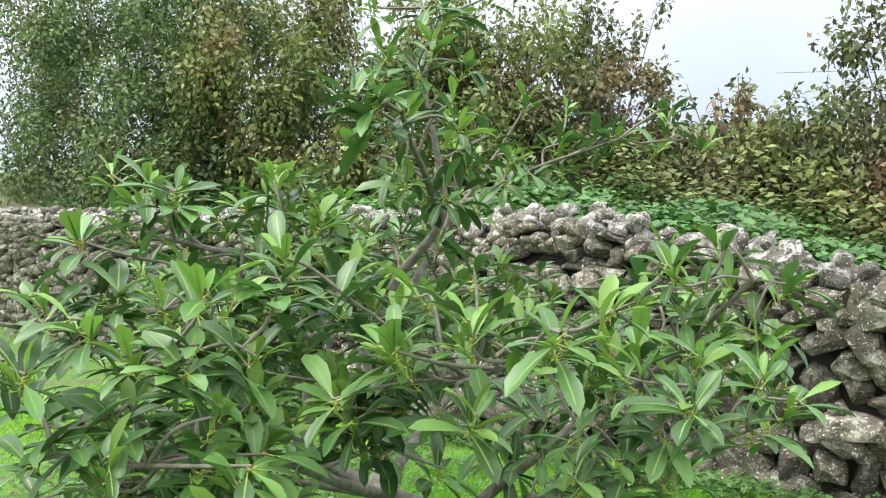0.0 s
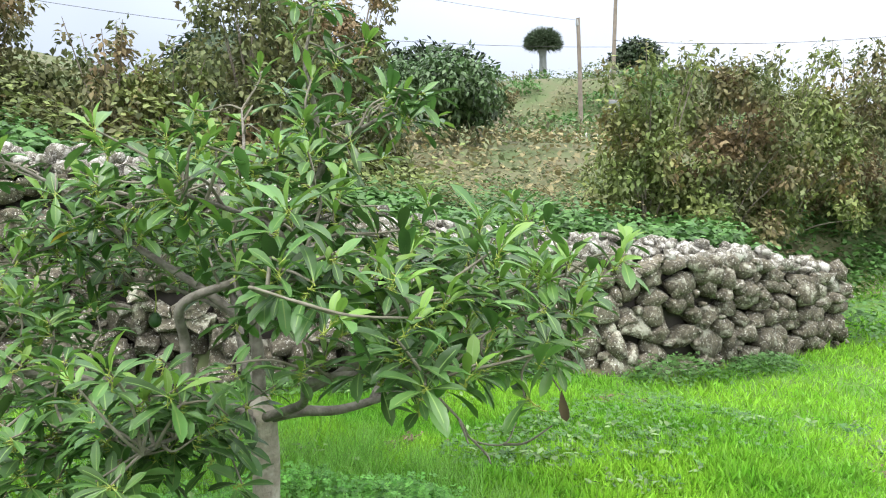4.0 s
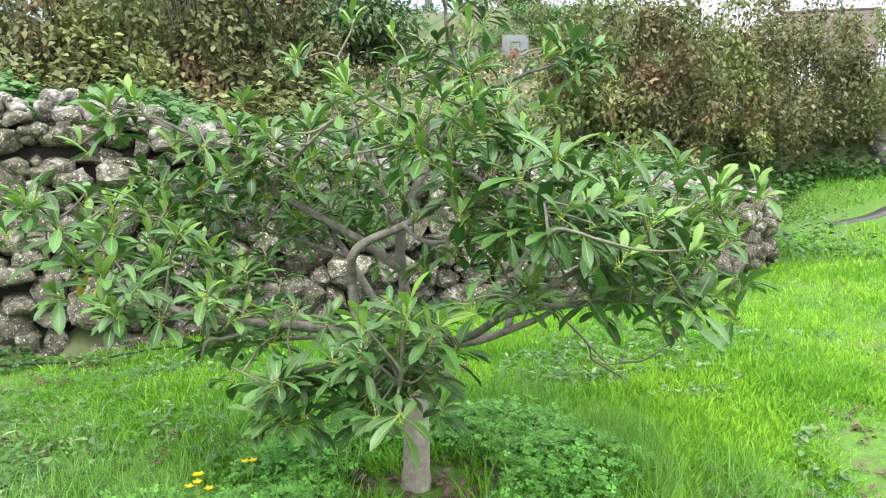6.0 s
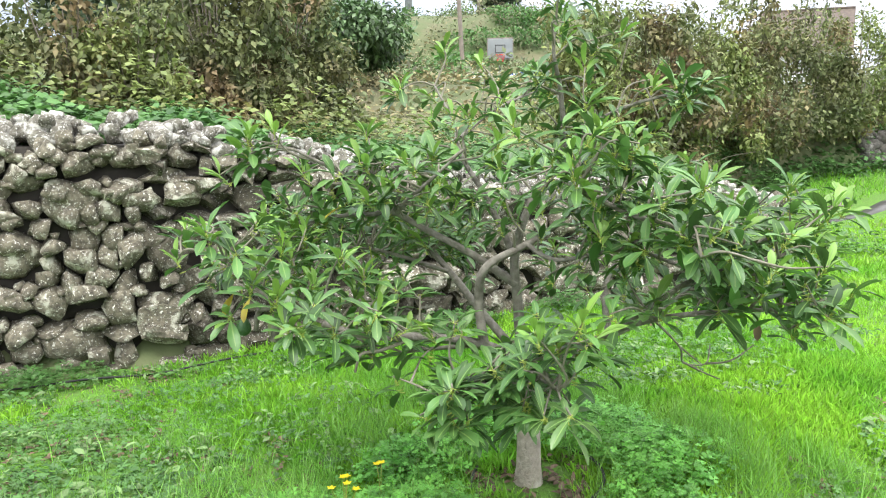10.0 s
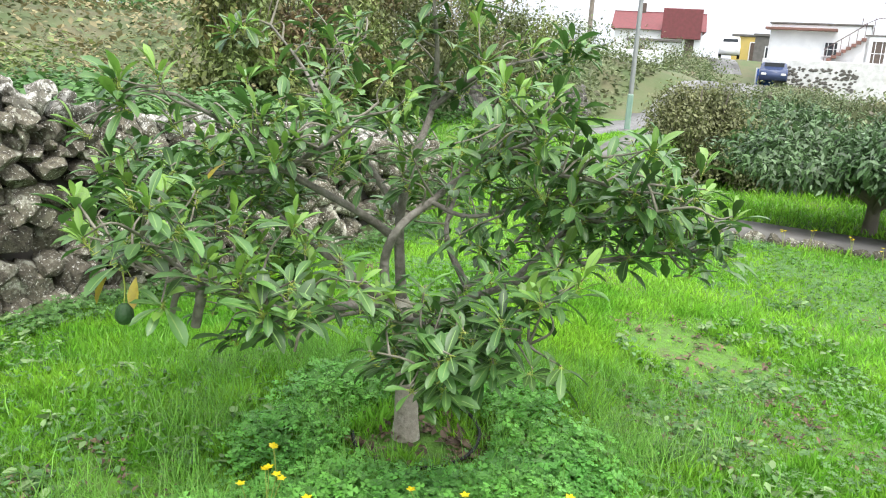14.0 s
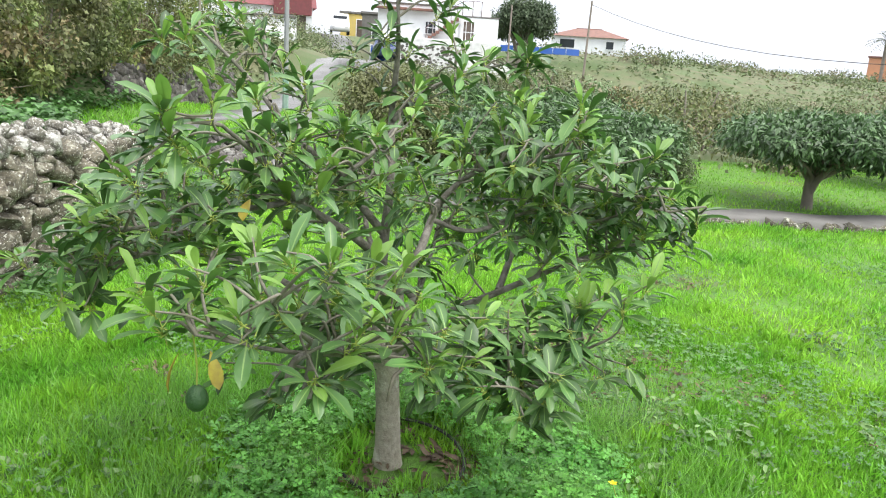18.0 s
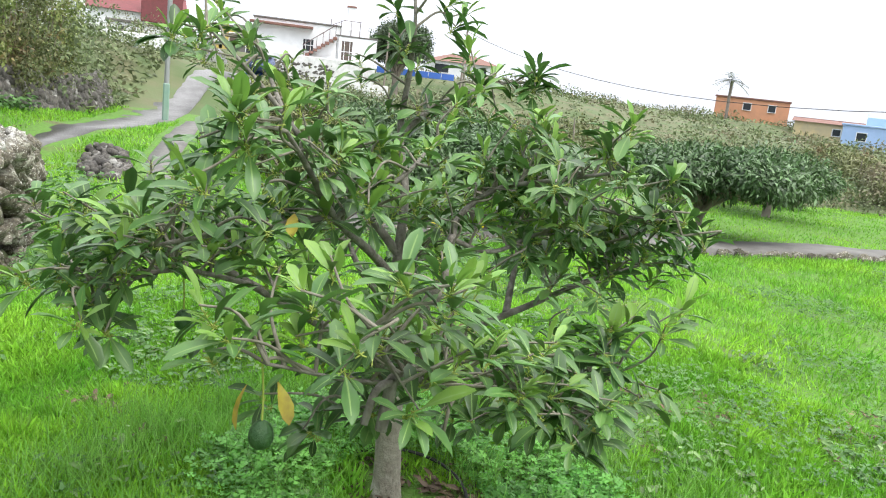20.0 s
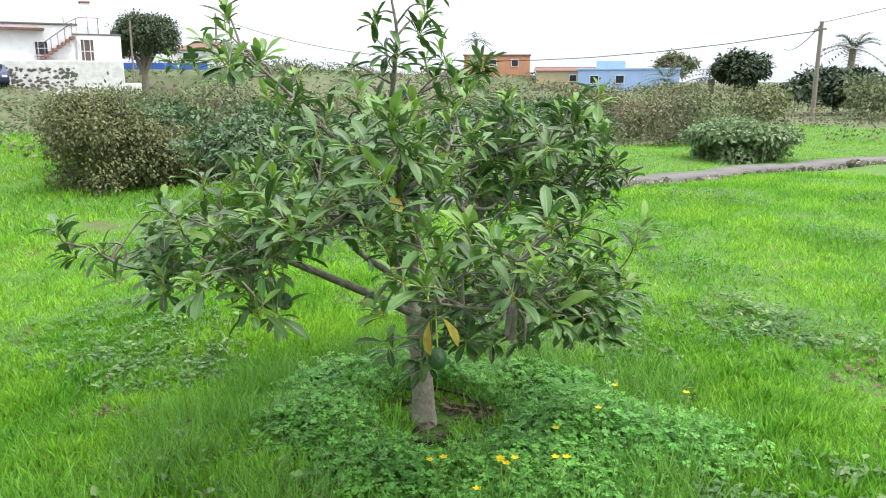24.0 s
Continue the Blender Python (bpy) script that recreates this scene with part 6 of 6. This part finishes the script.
# ---- parked vehicles on the lane ----
def car(name, p, yaw, body, label, van=False):
    c = new(name)
    c.location = p
    c.rotation_euler = (0, 0, yaw)
    tagged(c, label, "car")
    l, w, h = (4.2, 1.7, 1.85) if van else (4.0, 1.7, 1.45)
    side = [(-l / 2, 0.3), (-l / 2, 0.8), (-l / 2 + 0.15, 0.95), (-l * 0.36, 0.98 if not van else 1.0), (-l * 0.2, h), (l * 0.36, h), (l * 0.47, 0.95), (l / 2, 0.85), (l / 2, 0.3)]
    bmq = bmesh.new()
    a = [bmq.verts.new((x, -w / 2 + (0.12 if z > 1.0 else 0), z)) for x, z in side]
    b = [bmq.verts.new((x, w / 2 - (0.12 if z > 1.0 else 0), z)) for x, z in side]
    bmq.faces.new(a)
    bmq.faces.new(b[::-1])
    for i in range(len(side)):
        j = (i + 1) % len(side)
        bmq.faces.new((a[j], a[i], b[i], b[j]))
    bmesh.ops.recalc_face_normals(bmq, faces=bmq.faces[:])
    bmesh.ops.bevel(bmq, geom=bmq.edges[:], offset=0.04, segments=2, affect="EDGES")
    part("body", bmq, body, c, smooth=True)
    part("windscreen", box_bm((0.05, w * 0.72, 0.42), (-l * 0.285, 0, (h + 1) / 2), 0.01, 0.0), "dark_glass", c)
    part("rear_window", box_bm((0.05, w * 0.7, 0.36), (l * 0.425, 0, (h + 1) / 2), 0.01), "dark_glass", c)
    for s in (-1, 1):
        part("side_window", box_bm((l * 0.24, 0.03, 0.32), (-l * 0.05, s * (w / 2 - 0.07), (h + 1) / 2), 0.01), "dark_glass", c)
        part("side_window", box_bm((l * 0.2, 0.03, 0.32), (l * 0.2, s * (w / 2 - 0.07), (h + 1) / 2), 0.01), "dark_glass", c)
        part("headlight", box_bm((0.05, 0.3, 0.14), (-l / 2 - 0.01, s * 0.6, 0.7), 0.02), "fence_white", c)
        part("tail_light", box_bm((0.05, 0.16, 0.25), (l / 2 + 0.01, s * 0.7, 0.75), 0.02), "red_paint", c)
        for x in (-l * 0.31, l * 0.3):
            bmw = bmesh.new()
            bmesh.ops.create_cone(bmw, cap_ends=True, segments=18, radius1=0.31, radius2=0.31, depth=0.2, matrix=Matrix.Translation((x, s * (w / 2 - 0.08), 0.31)) @ Matrix.Rotation(math.pi / 2, 4, "X"))
            wl = part("wheel", bmw, "rubber", c)
            bmw = bmesh.new()
            bmesh.ops.create_cone(bmw, cap_ends=True, segments=14, radius1=0.19, radius2=0.17, depth=0.22, matrix=Matrix.Translation((x, s * (w / 2 - 0.075), 0.31)) @ Matrix.Rotation(math.pi / 2, 4, "X"))
            part("rim", bmw, "grey_metal", wl)
    return c


car("car", (54.6, -9.4, gz1(54.6, -9.4) + 0.05), -0.12, "car_blue", "dark blue hatchback parked beside the white house")
car("van", (72.5, -8.2, gz1(72.5, -8.2) + 0.1), -0.1, "car_white", "small white van parked at the end of the lane", True)

# big round tree and palms on the skyline
leafy_tree("laurel_tree", (67.8, -24.2), 7.4, 3.0, 16000, 0.26, "laurel_leaf", 180, "large dark round-crowned tree beside the white house", "tree", trunk_r=0.35, crown_from=0.26, template="simple", count=20)
leafy_tree("skyline_tree", (26.0, -50.5), 3.6, 2.0, 6000, 0.34, "dark_conifer", 181, "broad dark tree on the skyline", "tree", trunk_r=0.2, crown_from=0.1, template="simple")
leafy_tree("skyline_tree", (14.5, -38.5), 2.4, 2.7, 7000, 0.3, "dark_conifer", 182, "dense dark tree beside the wooden pole", "tree", trunk_r=0.2, crown_from=0.05, template="simple")
leafy_tree("skyline_tree", (62.0, -98.0), 5.5, 3.0, 4000, 0.5, "hazed_bush_leaf", 184, "tree behind the blue house", "tree", trunk_r=0.2, crown_from=0.2, template="simple")


def palm(p, height, spread, seed):
    r = np.random.default_rng(seed)
    z = gz1(p[0], p[1])
    t = new("palm_tree")
    t.location = (p[0], p[1], z)
    tagged(t, "palm tree with arching feathery fronds", "palm", "palms on the skyline")
    tubes("trunk", [(bend([(0, 0, -0.3), (0.05, 0, height * 0.5), (0, 0, height)], 5), np.full(10, 0.22))], "pole_wood", t)
    for i in range(22):
        a = i * 2.4 + r.uniform(-0.2, 0.2)
        e = r.uniform(-0.2, 1.2)
        o = np.array([math.cos(a) * math.cos(e), math.sin(a) * math.cos(e), math.sin(e)])
        pts = np.array([np.array([0, 0, height]) + o * spread * s + np.array([0, 0, -0.45 * spread * s * s]) for s in np.linspace(0, 1, 9)])
        P = np.repeat(pts[1:], 4, 0)
        tan = np.repeat(np.gradient(pts, axis=0)[1:], 4, 0)
        sd = unit(np.cross(tan, np.array([0, 0, 1.0]))) * np.tile([1, -1, 1, -1], 8)[:, None]
        n = len(P)
        scatter("frond", BLADE_V, BLADE_F, P, sd + unit(tan) * 0.7 + np.array([0, 0, -0.3]), np.tile([0, 0, 1.0], (n, 1)) + r.normal(0, 0.1, (n, 3)), np.full(n, spread * 0.32), np.full(n, 0.09), "palm_leaf", t)


palm((80.0, -75.5), 5.0, 2.2, 1)
palm((48.0, -74.0), 1.6, 3.0, 2)
palm((27.6, -49.0), 1.4, 2.6, 3)
palm((20.5, -54.5), 3.4, 2.0, 4)

# rubble beside the lane and low stone wall under the far hedge
def rubble(name, pts, smin, smax, seed, label):
    r = random.Random(seed)
    vs, fs, at = [], [], 0
    base = [np.array([v.co for v in me.vertices]) for me in RUB]
    faces = [np.array([p.vertices[:] for p in me.polygons]) for me in RUB]
    for x, y, z in pts:
        k = r.randrange(len(base))
        s = r.uniform(smin, smax)
        m = np.array(Euler((r.uniform(0, 6), r.uniform(0, 6), r.uniform(0, 6))).to_matrix()) * s
        vs.append(base[k] @ m.T + np.array([x, y, z]))
        fs.append(faces[k] + at)
        at += len(base[k])
    return tagged(solid(name, np.concatenate(vs), np.concatenate(fs), "rubble"), label, "stones", kind="stuff")


RUB = []
for i in range(5):
    bmq = bmesh.new()
    bmesh.ops.create_icosphere(bmq, subdivisions=1, radius=0.5)
    q = random.Random(i)
    for v in bmq.verts:
        v.co = v.co * q.uniform(0.75, 1.15)
    me = bpy.data.meshes.new("rubble_stone")
    bmq.to_mesh(me)
    bmq.free()
    RUB.append(me)
q = random.Random(8)
pts = []
for i in range(260):
    a, rr = q.uniform(0, 6.28), math.sqrt(q.random())
    x, y = 11.9 + 1.5 * rr * math.cos(a), 1.0 + 0.4 * rr * math.sin(a)
    pts.append((x, y, gz1(x, y) + (0.24 * (1 - rr) + 0.10 * math.sin(2.3 * x + 1) ** 2) * q.random() + 0.02))
rubble("rubble_heap", pts, 0.07, 0.22, 1, "heap of dark broken stones beside the lane")
pts = []
for i in range(700):
    x = q.uniform(16.2, 24.5)
    yb_ = float(np.interp(x, (7.6, 14, 21.6, 33), (3.9, 4.2, 1.0, -0.5)))
    h = q.random()
    pts.append((x, yb_ + 0.1 + 0.35 * h, gz1(x, yb_ - 0.3) + 0.9 * h))
rubble("bank_wall", pts, 0.18, 0.38, 2, "low dark dry stone wall under the far hedge")

# stones along the footpath edge
kerb = new("kerb_stones")
kerb.parent = path_ob
cum = np.concatenate([[0], np.cumsum(np.linalg.norm(np.diff(path_c, axis=0), axis=1))])
s_at = 0.1
kr = random.Random(3)
while s_at < min(cum[-1], 36):
    i = int(np.searchsorted(cum, s_at))
    i = min(i, len(path_c) - 1)
    wid = kr.uniform(0.16, 0.34)
    for side in (-1,):
        c = path_c[i] + path_s[i] * side * 0.39
        ob = new("stone", STONES[kr.randrange(14)])
        ob.parent = kerb
        ob.matrix_local = Matrix.Translation((c[0], c[1], path_z[i] - 0.09)) @ Matrix.Rotation(math.atan2(path_s[i][1], path_s[i][0]), 4, "Z") @ Matrix.Diagonal((0.16, wid * 1.1, kr.uniform(0.2, 0.28), 1)) @ Matrix.Rotation(kr.choice((0, 1.57, 3.14)), 4, "Z")
    s_at += wid * 0.92

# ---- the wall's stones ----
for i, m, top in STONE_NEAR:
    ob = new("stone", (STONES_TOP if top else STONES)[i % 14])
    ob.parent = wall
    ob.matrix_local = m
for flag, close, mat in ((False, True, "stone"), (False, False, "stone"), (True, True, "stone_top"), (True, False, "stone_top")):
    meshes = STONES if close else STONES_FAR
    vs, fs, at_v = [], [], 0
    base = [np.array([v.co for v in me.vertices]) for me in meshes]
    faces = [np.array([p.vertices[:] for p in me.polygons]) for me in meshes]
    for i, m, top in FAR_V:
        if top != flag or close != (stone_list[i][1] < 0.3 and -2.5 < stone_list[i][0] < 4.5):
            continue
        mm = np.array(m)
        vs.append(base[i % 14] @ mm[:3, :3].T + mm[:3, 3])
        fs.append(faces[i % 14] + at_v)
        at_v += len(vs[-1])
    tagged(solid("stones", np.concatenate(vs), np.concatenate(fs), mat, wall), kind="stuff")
